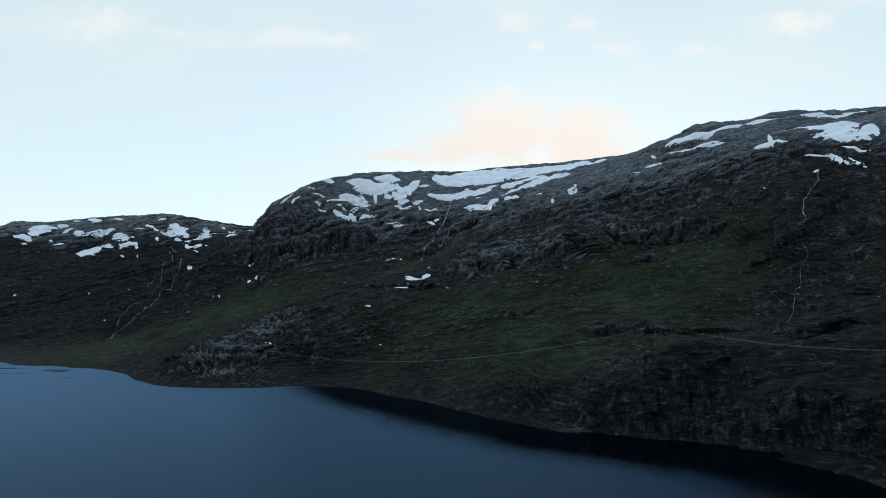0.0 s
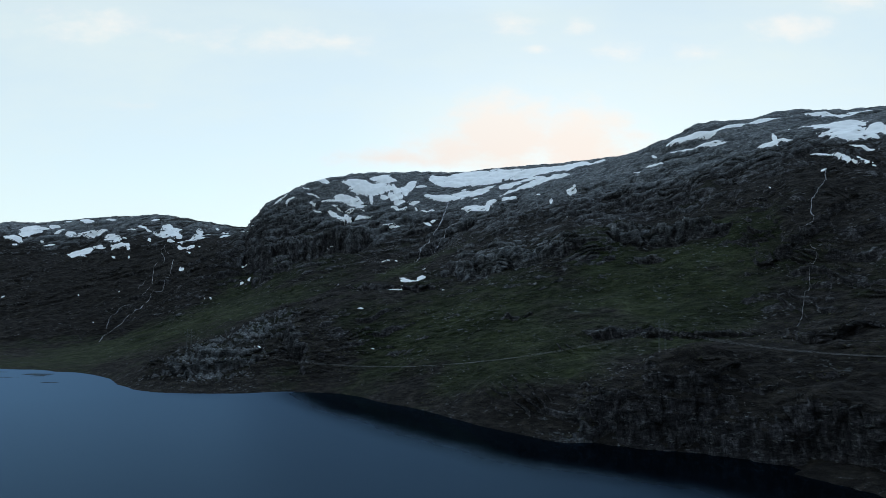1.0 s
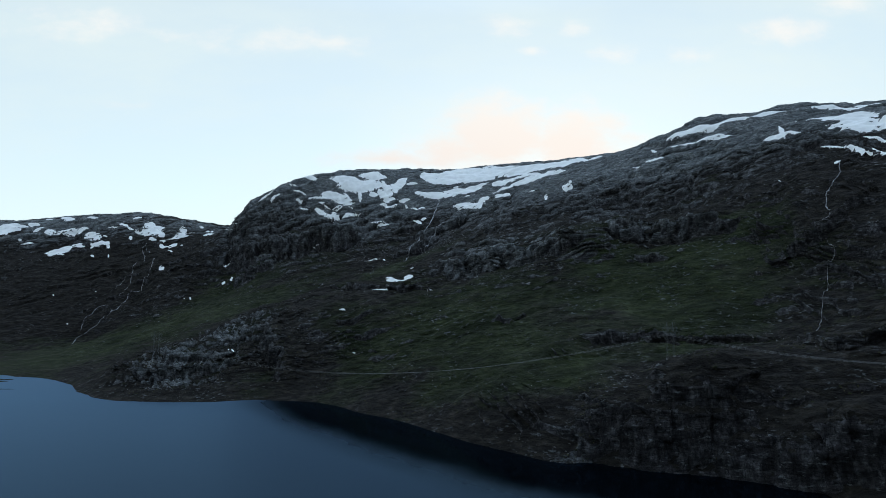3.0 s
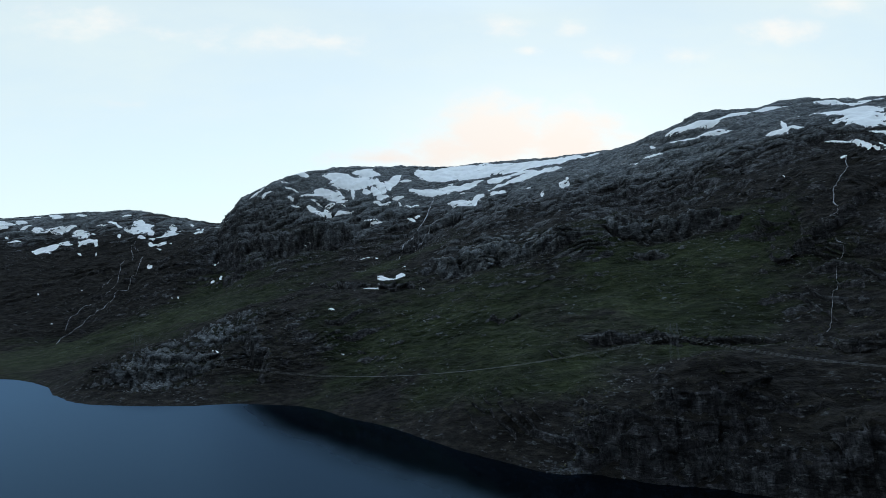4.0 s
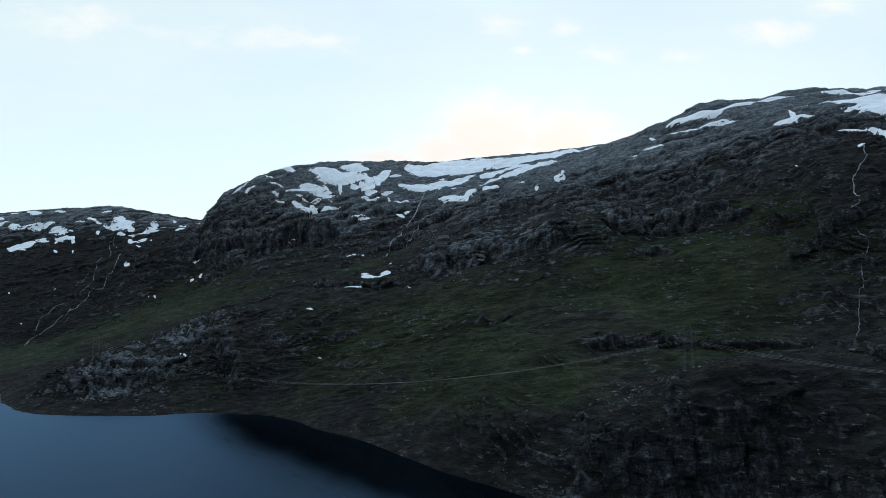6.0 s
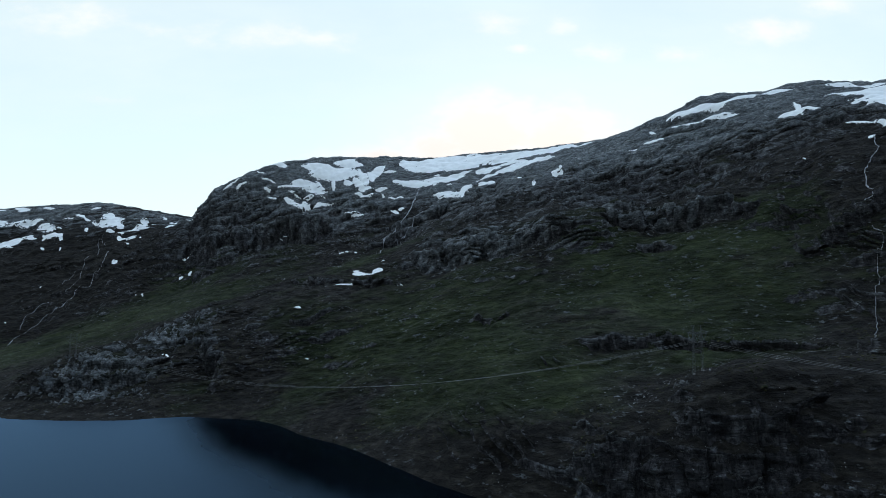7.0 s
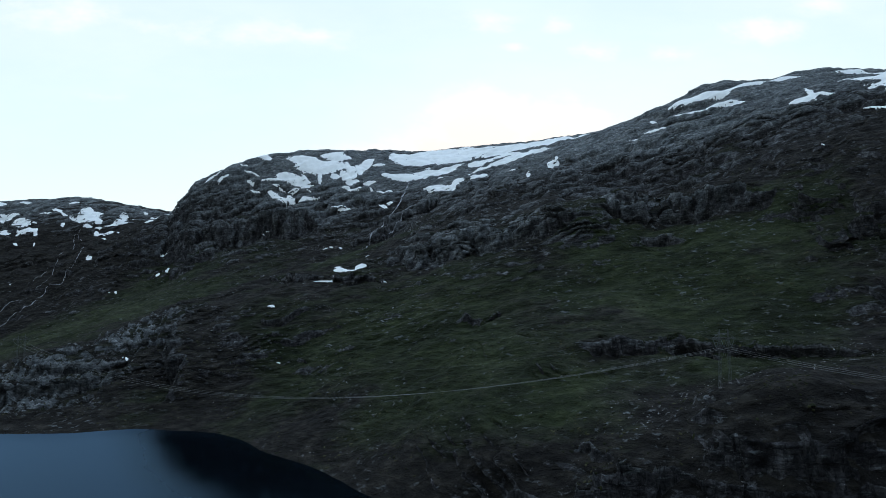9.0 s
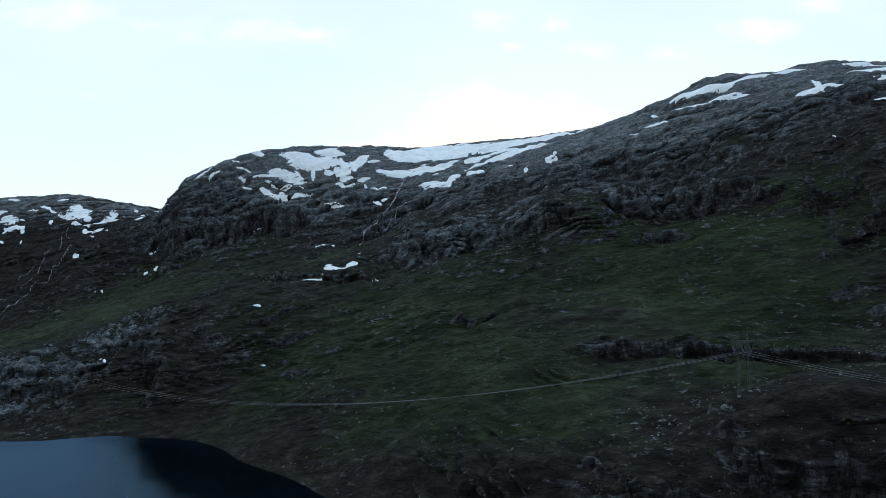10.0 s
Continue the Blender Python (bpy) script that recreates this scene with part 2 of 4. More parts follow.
def steel_nodes(tree, bsdf):
    p = position(tree)
    tree.links.new(ramp_node(tree, noise_node(tree, p, 1.5, 5), [(0.3, (0.06, 0.066, 0.07)), (0.7, (0.13, 0.14, 0.145))]), bsdf.inputs["Base Color"])
    bsdf.inputs["Metallic"].default_value, bsdf.inputs["Roughness"].default_value = 0.35, 0.6


def wire_nodes(tree, bsdf):
    bsdf.inputs["Base Color"].default_value = (0.25, 0.26, 0.26, 1)
    bsdf.inputs["Metallic"].default_value, bsdf.inputs["Roughness"].default_value = 0.3, 0.5


def glass_nodes(tree, bsdf):
    bsdf.inputs["Base Color"].default_value = (0.12, 0.15, 0.15, 1)
    bsdf.inputs["Roughness"].default_value = 0.25


def concrete_nodes(tree, bsdf):
    p = position(tree)
    tree.links.new(ramp_node(tree, noise_node(tree, p, 2.0, 6), [(0.3, (0.16, 0.16, 0.155)), (0.7, (0.27, 0.265, 0.26))]), bsdf.inputs["Base Color"])
    bsdf.inputs["Roughness"].default_value = 0.9


def foam_nodes(tree, bsdf):
    p = position(tree)
    tree.links.new(ramp_node(tree, noise_node(tree, p, 0.6, 6, 0.7), [(0.40, (0.04, 0.045, 0.05)), (0.66, (0.5, 0.52, 0.54))]), bsdf.inputs["Base Color"])
    bsdf.inputs["Roughness"].default_value = 0.4


def boulder_nodes(tree, bsdf):
    p = position(tree)
    tree.links.new(ramp_node(tree, noise_node(tree, p, 0.9, 8, 0.7), [(0.3, (0.04, 0.04, 0.042)), (0.55, (0.12, 0.12, 0.12)), (0.75, (0.26, 0.26, 0.25))]), bsdf.inputs["Base Color"])
    bsdf.inputs["Roughness"].default_value = 0.9
    tree.links.new(bump_node(tree, noise_node(tree, p, 3.0, 6, 0.7), 0.6, 0.2), bsdf.inputs["Normal"])


STEEL, WIRE, GLASS, CONCRETE = material("galvanised_steel", steel_nodes), material("aluminium_wire", wire_nodes), material("insulator_glass", glass_nodes), material("concrete", concrete_nodes)


def tussock_nodes(tree, bsdf):
    island = tree.nodes.new("ShaderNodeNewGeometry").outputs["Random Per Island"]
    tree.links.new(ramp_node(tree, island, [(0.0, (0.010, 0.012, 0.006)), (0.5, (0.028, 0.033, 0.013)), (0.8, (0.045, 0.042, 0.022)), (1.0, (0.085, 0.085, 0.045))]), bsdf.inputs["Base Color"])
    bsdf.inputs["Roughness"].default_value = 1.0
    bsdf.inputs["Specular IOR Level"].default_value = 0.1


def stone_nodes(tree, bsdf):
    island = tree.nodes.new("ShaderNodeNewGeometry").outputs["Random Per Island"]
    base = ramp_node(tree, island, [(0.0, (0.05, 0.05, 0.05)), (0.6, (0.16, 0.165, 0.165)), (1.0, (0.34, 0.34, 0.33))])
    tree.links.new(mix_node(tree, 0.5, base, ramp_node(tree, noise_node(tree, position(tree), 1.2, 6, 0.7), [(0.35, 0.35), (0.65, 1.3)]), "MULTIPLY"), bsdf.inputs["Base Color"])
    bsdf.inputs["Roughness"].default_value = 0.95


TUSSOCK, STONE = material("tussock_grass", tussock_nodes), material("loose_stone", stone_nodes)
FOAM, BOULDER = material("white_water", foam_nodes), material("lichened_rock", boulder_nodes)
FELL, WATER, SNOW = material("fell", fell_nodes), material("lake_water", water_nodes), material("old_snow", snow_nodes)


# ---- the land ----
def grain(p, seed=0):
    """Gradient noise over an (n, 3) array, about -1 to 1."""
    rng = np.random.default_rng(seed)
    perm = rng.permutation(256)
    perm = np.concatenate([perm, perm, perm])
    grad = rng.normal(size=(256, 3))
    grad /= np.linalg.norm(grad, axis=1)[:, None]
    cell = np.floor(p).astype(np.int64)
    f = p - cell
    cell &= 255
    u = f * f * f * (f * (f * 6 - 15) + 10)
    total = np.zeros(len(p))
    for i in (0, 1):
        wx = u[:, 0] if i else 1 - u[:, 0]
        for j in (0, 1):
            wy = wx * (u[:, 1] if j else 1 - u[:, 1])
            for k in (0, 1):
                h = perm[perm[perm[cell[:, 0] + i] + cell[:, 1] + j] + cell[:, 2] + k]
                g = grad[h]
                total += wy * (u[:, 2] if k else 1 - u[:, 2]) * (g[:, 0] * (f[:, 0] - i) + g[:, 1] * (f[:, 1] - j) + g[:, 2] * (f[:, 2] - k))
    return total * 1.5


def layers(p, size, count, seed, gain=0.5, ridged=False):
    """Several octaves of the noise; ridged gives sharp crests."""
    total, weight = np.zeros(len(p)), 1.0
    for i in range(count):
        v = grain(p / (size * 0.5 ** i), seed + i)
        total += weight * ((1 - 2 * np.abs(v)) if ridged else v)
        weight *= gain
    return total


# The lie of the land: its shore, and heights (x, y, z) along its brows, benches, gullies and ridges.
SHORE = [(-1500, 1250), (-1100, 1150), (-900, 1090), (-752, 1046), (-682, 988), (-580, 960), (-504, 922), (-435, 856), (-379, 786), (-334, 748), (-264, 731), (-212, 736),
         (-185, 750), (-150, 745), (-106, 730), (-60, 675), (-10, 622), (32, 560), (68, 520), (90, 490), (124, 472), (160, 452), (199, 427), (226, 392), (243, 340),
         (262, 270), (285, 180), (310, 60), (330, -100), (340, -400)]
BED = [(-1500, 1000, -20), (-1000, 950, -20), (-700, 900, -15), (-500, 820, -20), (-330, 660, -20), (-220, 655, -20), (-120, 670, -20), (-80, 620, -20), (-10, 540, -20), (50, 450, -20),
       (110, 420, -25), (160, 390, -25), (190, 330, -25), (210, 200, -30), (250, 0, -30), (0, 100, -40), (-300, 400, -40), (-700, 600, -40), (-300, -300, -40), (-900, 200, -40), (100, -500, -40)]
BROW = [(200, 483, 58), (241, 475, 56), (187, 482, 59), (202, 468, 36), (201, 446, 6), (174, 569, 56), (180, 520, 61), (241, 530, 70), (57, 597, 27), (133, 628, 66),
        (77, 535, 20), (278, 606, 82), (260, 620, 75), (332, 600, 85), (120, 540, 40), (160, 480, 35), (300, 440, 66), (340, 360, 70)]
SLOPE = [(85, 785, 96), (6, 931, 122), (-40, 1014, 142), (-61, 971, 126), (-108, 891, 94), (-85, 820, 47), (-192, 893, 66), (-172, 926, 93), (-109, 855, 72), (-249, 872, 34),
         (-302, 792, 15), (-317, 851, 47), (-278, 993, 80), (-282, 1024, 85), (238, 809, 153), (311, 823, 192), (376, 736, 172), (390, 674, 156), (425, 714, 208)]
UPPER = [(307, 865, 206), (228, 868, 206), (207, 882, 202), (437, 802, 254), (529, 848, 298), (531, 969, 359), (327, 972, 232), (260, 1114, 292), (207, 1132, 280), (88, 997, 186),
         (33, 1080, 189), (-42, 1290, 191), (-276, 1389, 199), (-242, 1467, 249), (-131, 1519, 288), (146, 1411, 328), (52, 1572, 370), (-102, 1612, 367), (-212, 1603, 345), (-351, 1606, 326)]
RIDGE = [(-381, 1662, 416), (-340, 1692, 441), (-430, 1642, 379), (-41, 1830, 503), (200, 1832, 517), (378, 1190, 377), (406, 1177, 387), (593, 1212, 465), (834, 1130, 470), (790, 1160, 476), (-436, 1519, 221), (-474, 1606, 312), (-398, 1619, 370), (-297, 1688, 445), (-215, 1814, 491), (-71, 1778, 480), (22, 1810, 486), (213, 1803, 509), (324, 1546, 452), (444, 1160, 406),
         (501, 1181, 449), (695, 1175, 478), (727, 1076, 431), (-326, 1342, 158), (480, 1760, 520), (700, 1500, 480), (1000, 1300, 520), (950, 950, 470), (760, 760, 380), (640, 560, 270)]
WEST = [(-1000, 2000, 382), (-1137, 2080, 388), (-747, 1930, 351), (-555, 1740, 306), (-629, 1900, 326), (-1539, 2100, 352), (-1436, 2150, 386), (-1274, 2211, 410), (-915, 2002, 388), (-673, 1904, 331), (-1131, 1960, 271), (-643, 1543, 186), (-450, 1439, 148), (-783, 1763, 258), (-682, 1439, 99), (-730, 1368, 30),
        (-702, 1328, 25), (-560, 1100, 12), (-900, 1250, 12), (-1100, 1600, 150), (-1500, 2100, 380), (-1200, 1350, 40), (-1700, 1700, 200)]
BEYOND = [(-1500, 2700, 380), (-900, 2500, 335), (-500, 2300, 300), (-215, 2200, 470), (213, 2300, 490), (700, 2200, 500), (1300, 1700, 500), (1500, 900, 520), (1300, 200, 480),
          (1200, -800, 450), (800, 200, 300), (550, 250, 180), (500, -100, 140), (600, -700, 200), (0, -1500, 150), (0, -2500, 450), (-1500, -1200, 250), (-2500, 300, 300), (-2600, 1500, 350),
          (0, 3600, 420), (-2000, 3500, 420), (2500, 2500, 500), (3000, 0, 480), (-3500, -2500, 450), (2000, -3000, 450)]
FIX = np.array([(x, y, 0.0) for x, y in SHORE] + BED + BROW + SLOPE + UPPER + RIDGE + WEST + BEYOND, float)
BLUR = 22.0


def spread(x, y):
    d = np.empty((len(x), len(FIX)))
    for k, (fx, fy, _) in enumerate(FIX):
        d[:, k] = np.sqrt((x - fx) ** 2 + (y - fy) ** 2 + BLUR ** 2)
    return d / 1000


def settle():
    n = len(FIX)
    flat = np.c_[np.ones(n), FIX[:, :2] / 1000]
    system = np.zeros((n + 3, n + 3))
    system[:n, :n] = spread(FIX[:, 0], FIX[:, 1]) - np.eye(n) * 0.002
    system[:n, n:], system[n:, :n] = flat, flat.T
    return np.linalg.solve(system, np.r_[FIX[:, 2], 0, 0, 0])


LIE = settle()


def lie(x, y):
    """Height of the land before any rock and gully is cut into it."""
    x, y = np.asarray(x, float).ravel(), np.asarray(y, float).ravel()
    z = np.empty(len(x))
    for i in range(0, len(x), 60000):
        s = slice(i, i + 60000)
        z[s] = spread(x[s], y[s]) @ LIE[:-3] + LIE[-3] + LIE[-2] * x[s] / 1000 + LIE[-1] * y[s] / 1000
    return z

def smooth(v, a, b):
    s = np.clip((v - a) / (b - a), 0, 1)
    return s * s * (3 - 2 * s)


# Cliffs: a foot line with the uphill side on its left hand, the height of the step, its depth in plan, and how far it eases out above and below.
CLIFFS = [
    ([(140, 655), (163, 634), (206, 634), (242, 614), (262, 580), (286, 545), (298, 500), (330, 470)], 10, 9, 24),
    ([(215, 850), (240, 863), (269, 863), (303, 848), (333, 826), (356, 812), (372, 790)], 27, 18, 48),
    ([(5, 1060), (28, 1012), (64, 946), (107, 932), (145, 900), (174, 872), (215, 852)], 26, 22, 55),
    ([(-490, 1670), (-470, 1590), (-440, 1510), (-405, 1440), (-370, 1380)], 72, 62, 75),
    ([(-415, 1450), (-395, 1500), (-322, 1478), (-263, 1458), (-199, 1462), (-150, 1500)], 60, 28, 70),
    ([(-227, 1235), (-125, 1049), (-64, 978), (-24, 958), (28, 921)], 10, 14, 36),
    ([(70, 772), (83, 762), (99, 745), (116, 744), (130, 752)], 4, 5, 18),
    ([(-52, 1308), (-20, 1345), (23, 1385), (71, 1398), (110, 1370)], 30, 20, 50),
    ([(-222, 925), (-196, 866), (-172, 822), (-168, 778)], 25, 9, 34),
    ([(-345, 812), (-318, 800), (-285, 806), (-255, 818), (-228, 850)], 12, 9, 26),
    ([(355, 705), (385, 690), (420, 690), (460, 700)], 16, 8, 35),
    ([(95, 512), (150, 474), (205, 452), (250, 412), (280, 350), (300, 290)], 34, 14, 34),
]


# Low gravel shoals off the delta: x, y, half length, half width.
SHOALS = [(-618, 884, 46, 6), (-592, 922, 34, 8), (-672, 948, 66, 9), (-560, 900, 26, 5), (-512, 828, 22, 3)]


def step_up(x, y, line, height, depth, reach):
    best, across, share = np.full(len(x), 1e9), np.zeros(len(x)), np.zeros(len(x))
    length = [math.dist(a, b) for a, b in zip(line, line[1:])]
    total, run = sum(length), 0.0
    for (ax, ay), (bx, by), size in zip(line, line[1:], length):
        ux, uy = (bx - ax) / size, (by - ay) / size
        t = np.clip((x - ax) * ux + (y - ay) * uy, 0, size)
        dx, dy = x - ax - t * ux, y - ay - t * uy
        d = np.hypot(dx, dy)
        near = d < best
        best = np.where(near, d, best)
        across = np.where(near, np.copysign(d, ux * dy - uy * dx), across)
        share = np.where(near, (run + t) / total, share)
        run += size
    fade = smooth(share, 0, 0.16) * smooth(1 - share, 0, 0.16)
    return height * fade * (smooth(across, -depth / 2, depth / 2) - np.clip((across + reach) / (2 * reach), 0, 1))


def form(x, y):
    """The land with its cliffs; their foot lines wander in buttresses and gullies."""
    x, y = np.asarray(x, float).ravel(), np.asarray(y, float).ravel()
    z = lie(x, y)
    q = np.c_[x, y, np.zeros(len(x))]
    a, b = layers(q, 38, 3, 71, 0.55), layers(q, 38, 3, 81, 0.55)
    c = layers(q, 75, 2, 91)
    wx, wy = x + 13 * a, y + 13 * b
    for line, height, depth, reach in CLIFFS:
        xs, ys = [p[0] for p in line], [p[1] for p in line]
        pad = reach + 30
        part = (x > min(xs) - pad) & (x < max(xs) + pad) & (y > min(ys) - pad) & (y < max(ys) + pad)
        if part.any():
            z[part] += step_up(wx[part], wy[part], line, height, depth, reach) * np.clip(0.95 + 0.7 * c[part], 0.5, 1.4)
    for sx, sy, rx, ry in SHOALS:
        z = np.maximum(z, 0.7 - 1.2 * np.hypot((x - sx) / rx, (y - sy) / ry))
    return z


# -- sheet --
HUB = (20.0, 120.0)
# Places (x, y, radius) with more bare rock, and with closed turf.
BARE = [(-295, 832, 76), (-278, 945, 72), (-285, 790, 45), (90, 985, 100), (190, 905, 60), (-440, 1520, 120), (300, 1050, 160), (-200, 1600, 200), (480, 1120, 220), 
        (-30, 1380, 90), (250, 1400, 300), (600, 950, 200)]
PALE = [(-295, 834, 66), (-282, 935, 52), (-285, 795, 38), (90, 990, 80), (100, 486, 12), (-165, 752, 9)]
BENCH = [(195, 552, 50), (150, 600, 30)]
MID = [(290, 850, 70), (150, 900, 70), (240, 868, 60), (330, 830, 50)]
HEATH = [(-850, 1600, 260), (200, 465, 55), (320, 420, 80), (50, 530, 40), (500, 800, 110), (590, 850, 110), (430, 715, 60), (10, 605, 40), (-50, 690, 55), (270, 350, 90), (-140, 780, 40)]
TURF = [(225, 800, 60), (310, 770, 60), (20, 790, 130), (60, 690, 90), (250, 720, 110), (360, 760, 70), (-560, 1250, 260), (120, 590, 50), (-60, 1180, 80), (225, 600, 40), (-330, 1180, 110)]


def zone(x, y, spots):
    v = np.zeros(len(x))
    for sx, sy, r in spots:
        v = np.maximum(v, np.exp(-((x - sx) ** 2 + (y - sy) ** 2) / (r * r)))
    return v


def tread(h, period, rise):
    """Offset that turns an even slope into treads and risers; rise: the riser's share of a period."""
    s = h / period - np.floor(h / period)
    return period * (np.where(s < 1 - rise, 0.3 * s / (1 - rise), 0.3 + 0.7 * smooth(s, 1 - rise, 1)) - s)


def ledges(p):
    """How far the ground is lifted where it breaks into tilted ledges, wide and narrow."""
    x, y, z = p.T
    bare, turf = zone(x, y, BARE), zone(x, y, TURF)
    high = np.maximum(smooth(z, 190, 330), 0.7 * smooth(-x, 400, 600) * smooth(z, 50, 120))
    warp = layers(p, 140, 3, 31)
    slab = z - 0.3 * smooth(y, 620, 900) * (x - 150) + 26 * warp
    come = smooth(layers(p, 150, 3, 11), -0.3, 0.5)
    wide = np.clip(0.28 + 0.35 * high + 0.45 * bare - 0.12 * turf, 0.05, 0.9) * come
    fine = np.clip(0.42 + 0.3 * high + 0.35 * bare + 0.3 * zone(x, y, BENCH) - 0.1 * turf, 0.1, 0.85) * smooth(layers(p, 70, 3, 111), -0.4, 0.4)
    lift = wide * tread(slab, 27, 0.3) + fine * tread(slab + 9 * layers(p, 40, 2, 121), 8.5, 0.32)
    return lift * smooth(z, 2, 22) * (1 - 0.35 * smooth(z, 320, 420))


def rough(p, slope):
    """Buttresses, flutes, cracks and hummocks: how far the sheet stands proud."""
    x, y, z = p.T
    high, steep = np.maximum(smooth(z, 190, 340), 0.8 * smooth(-x, 400, 600) * smooth(z, 50, 120)), smooth(slope, 0.75, 1.5)
    bare, turf, knob = zone(x, y, BARE), zone(x, y, TURF), zone(x, y, BARE[:3])
    rocky = np.clip(0.12 + 0.7 * steep + 0.35 * high + 0.4 * bare - 0.2 * turf * (1 - steep), 0, 1)
    flute = layers(p * (1, 1, 0.25), 24, 5, 21, 0.6, True) - 0.85
    spur = layers(p * (1, 1, 0.5), 95, 3, 61, 0.5, True) - 0.7
    crack = smooth(layers(p * (1.0, 0.7, 0.5), 62, 3, 121, 0.5, True), 1.1, 1.55)
    hum = layers(p, 42, 5, 41, 0.5)
    dip = 0.32 * smooth(y, 620, 900)
    rib = layers(np.c_[(x + dip * z) / 5, y / 4, z - dip * (x - 150)], 17, 4, 141, 0.5, True) - 0.85
    swell = layers(p, 120, 2, 161)
    fold = layers(np.c_[(x + dip * z) / 2.2, y / 1.6, z - dip * (x - 150)], 38, 3, 151, 0.5, True) - 0.7
    whale = layers(np.c_[x + 0.4 * z, y * 0.3, z * 0.35], 10, 4, 191, 0.6, True) - 0.8
    soft = smooth(z, 3, 35)
    out = soft * (2.6 * rib * (0.75 + 0.5 * rocky) + 4.5 * swell + 3.2 * fold) + rocky * (4.6 * flute * (0.25 + 0.75 * steep) + 7.0 * spur - 6.0 * crack) + (1.9 + 0.8 * (1 - turf)) * hum + 4.6 * knob * whale
    return out * (1 - 0.5 * smooth(z, 290, 400))


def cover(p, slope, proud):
    """Share of bare rock, how pale it is, and how green the turf: rock where it is steep, high or standing proud. Sky
    light is put into the paleness: crests lighter, the steepest faces darker.
    """
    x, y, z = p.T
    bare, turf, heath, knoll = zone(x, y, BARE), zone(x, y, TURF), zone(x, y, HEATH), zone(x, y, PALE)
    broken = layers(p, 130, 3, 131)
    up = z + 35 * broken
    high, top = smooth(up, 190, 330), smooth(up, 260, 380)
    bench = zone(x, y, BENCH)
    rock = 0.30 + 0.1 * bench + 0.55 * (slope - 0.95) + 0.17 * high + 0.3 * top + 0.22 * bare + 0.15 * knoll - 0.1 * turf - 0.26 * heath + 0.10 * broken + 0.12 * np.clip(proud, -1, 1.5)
    # The proud and slope terms paint sky light on crests, shade on steep faces.
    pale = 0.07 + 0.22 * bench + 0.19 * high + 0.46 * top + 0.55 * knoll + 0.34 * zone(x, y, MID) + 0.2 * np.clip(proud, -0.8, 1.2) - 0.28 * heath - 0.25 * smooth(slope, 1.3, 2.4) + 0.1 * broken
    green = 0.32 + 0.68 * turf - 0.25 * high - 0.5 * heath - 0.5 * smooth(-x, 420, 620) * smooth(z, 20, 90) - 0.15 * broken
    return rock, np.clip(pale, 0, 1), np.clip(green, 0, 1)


def facing(grid):
    """Unit normals of a round grid of points, upwards, and the slope there."""
    du = np.roll(grid, -1, axis=0) - np.roll(grid, 1, axis=0)
    dv = np.empty_like(grid)
    dv[:, 1:-1] = grid[:, 2:] - grid[:, :-2]
    dv[:, 0], dv[:, -1] = dv[:, 1], dv[:, -2]
    normal = np.cross(du, dv)
    normal /= np.linalg.norm(normal, axis=-1)[..., None] * np.sign(normal[..., 2:3])
    normal = normal.reshape(-1, 3)
    return normal, np.hypot(normal[:, 0], normal[:, 1]) / np.maximum(normal[:, 2], 0.05)


def blur(v, times):
    for _ in range(times):
        v = (np.roll(v, 1, axis=0) + np.roll(v, -1, axis=0) + 2 * v) / 4
        v[:, 1:-1] = (v[:, 2:] + v[:, :-2] + 2 * v[:, 1:-1]) / 4
    return v


def sheet():
    front = np.linspace(radians(-45), radians(54), 1350)
    rest = np.linspace(radians(54), radians(315), 110)[1:-1]
    angle = np.r_[front, rest]
    rows, coarse = 800, 420
    r0 = np.geomspace(60, 4600, coarse)
    way = np.c_[np.sin(angle), np.cos(angle)]
    some = np.r_[np.arange(0, len(front), 6), np.arange(len(front), len(angle))]
    x0, y0 = HUB[0] + way[some, :1] * r0, HUB[1] + way[some, 1:] * r0
    z0 = form(x0, y0).reshape(x0.shape)
    step = np.hypot(np.diff(r0), 1.7 * np.diff(z0, axis=1)) / r0[1:]
    deep = (z0[:, 1:] < -3) & (z0[:, :-1] < -3)
    step *= np.where(deep, 0.12, 1.0) * np.where(r0[1:] > 2300, 0.35, 1.0)
    run = np.c_[np.zeros(len(some)), np.cumsum(step, axis=1)]
    share = np.linspace(0, 1, rows)
    r1 = np.stack([np.interp(share * q[-1], q, r0) for q in run])
    for _ in range(3):
        r1[1:-1] = (r1[:-2] + r1[1:-1] * 2 + r1[2:]) / 4
    r = np.stack([np.interp(np.arange(len(angle)), some, r1[:, k]) for k in range(rows)], axis=1)
    x, y = HUB[0] + way[:, :1] * r, HUB[1] + way[:, 1:] * r
    grid = np.stack([x, y, form(x, y).reshape(x.shape)], axis=-1)
    grid[..., 2] += ledges(grid.reshape(-1, 3)).reshape(x.shape)
    normal, slope = facing(grid)
    p = grid.reshape(-1, 3)
    level = p[:, 2].copy()
    out = rough(p, slope) * (0.3 + 0.7 * smooth(np.abs(level), 0.5, 12))
    p = p + normal * out[:, None]
    grid = p.reshape(grid.shape)
    _, slope = facing(blur(grid, 2))
    # Height above the blurred sheet: finds the crests that get painted sky light.
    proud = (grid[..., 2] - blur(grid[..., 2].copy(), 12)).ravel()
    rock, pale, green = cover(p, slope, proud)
    strand_line = 1 - smooth(np.abs(level - 1.5), 0.8, 4.5)
    return p, rock + 0.22 * strand_line, pale, green, len(angle), rows


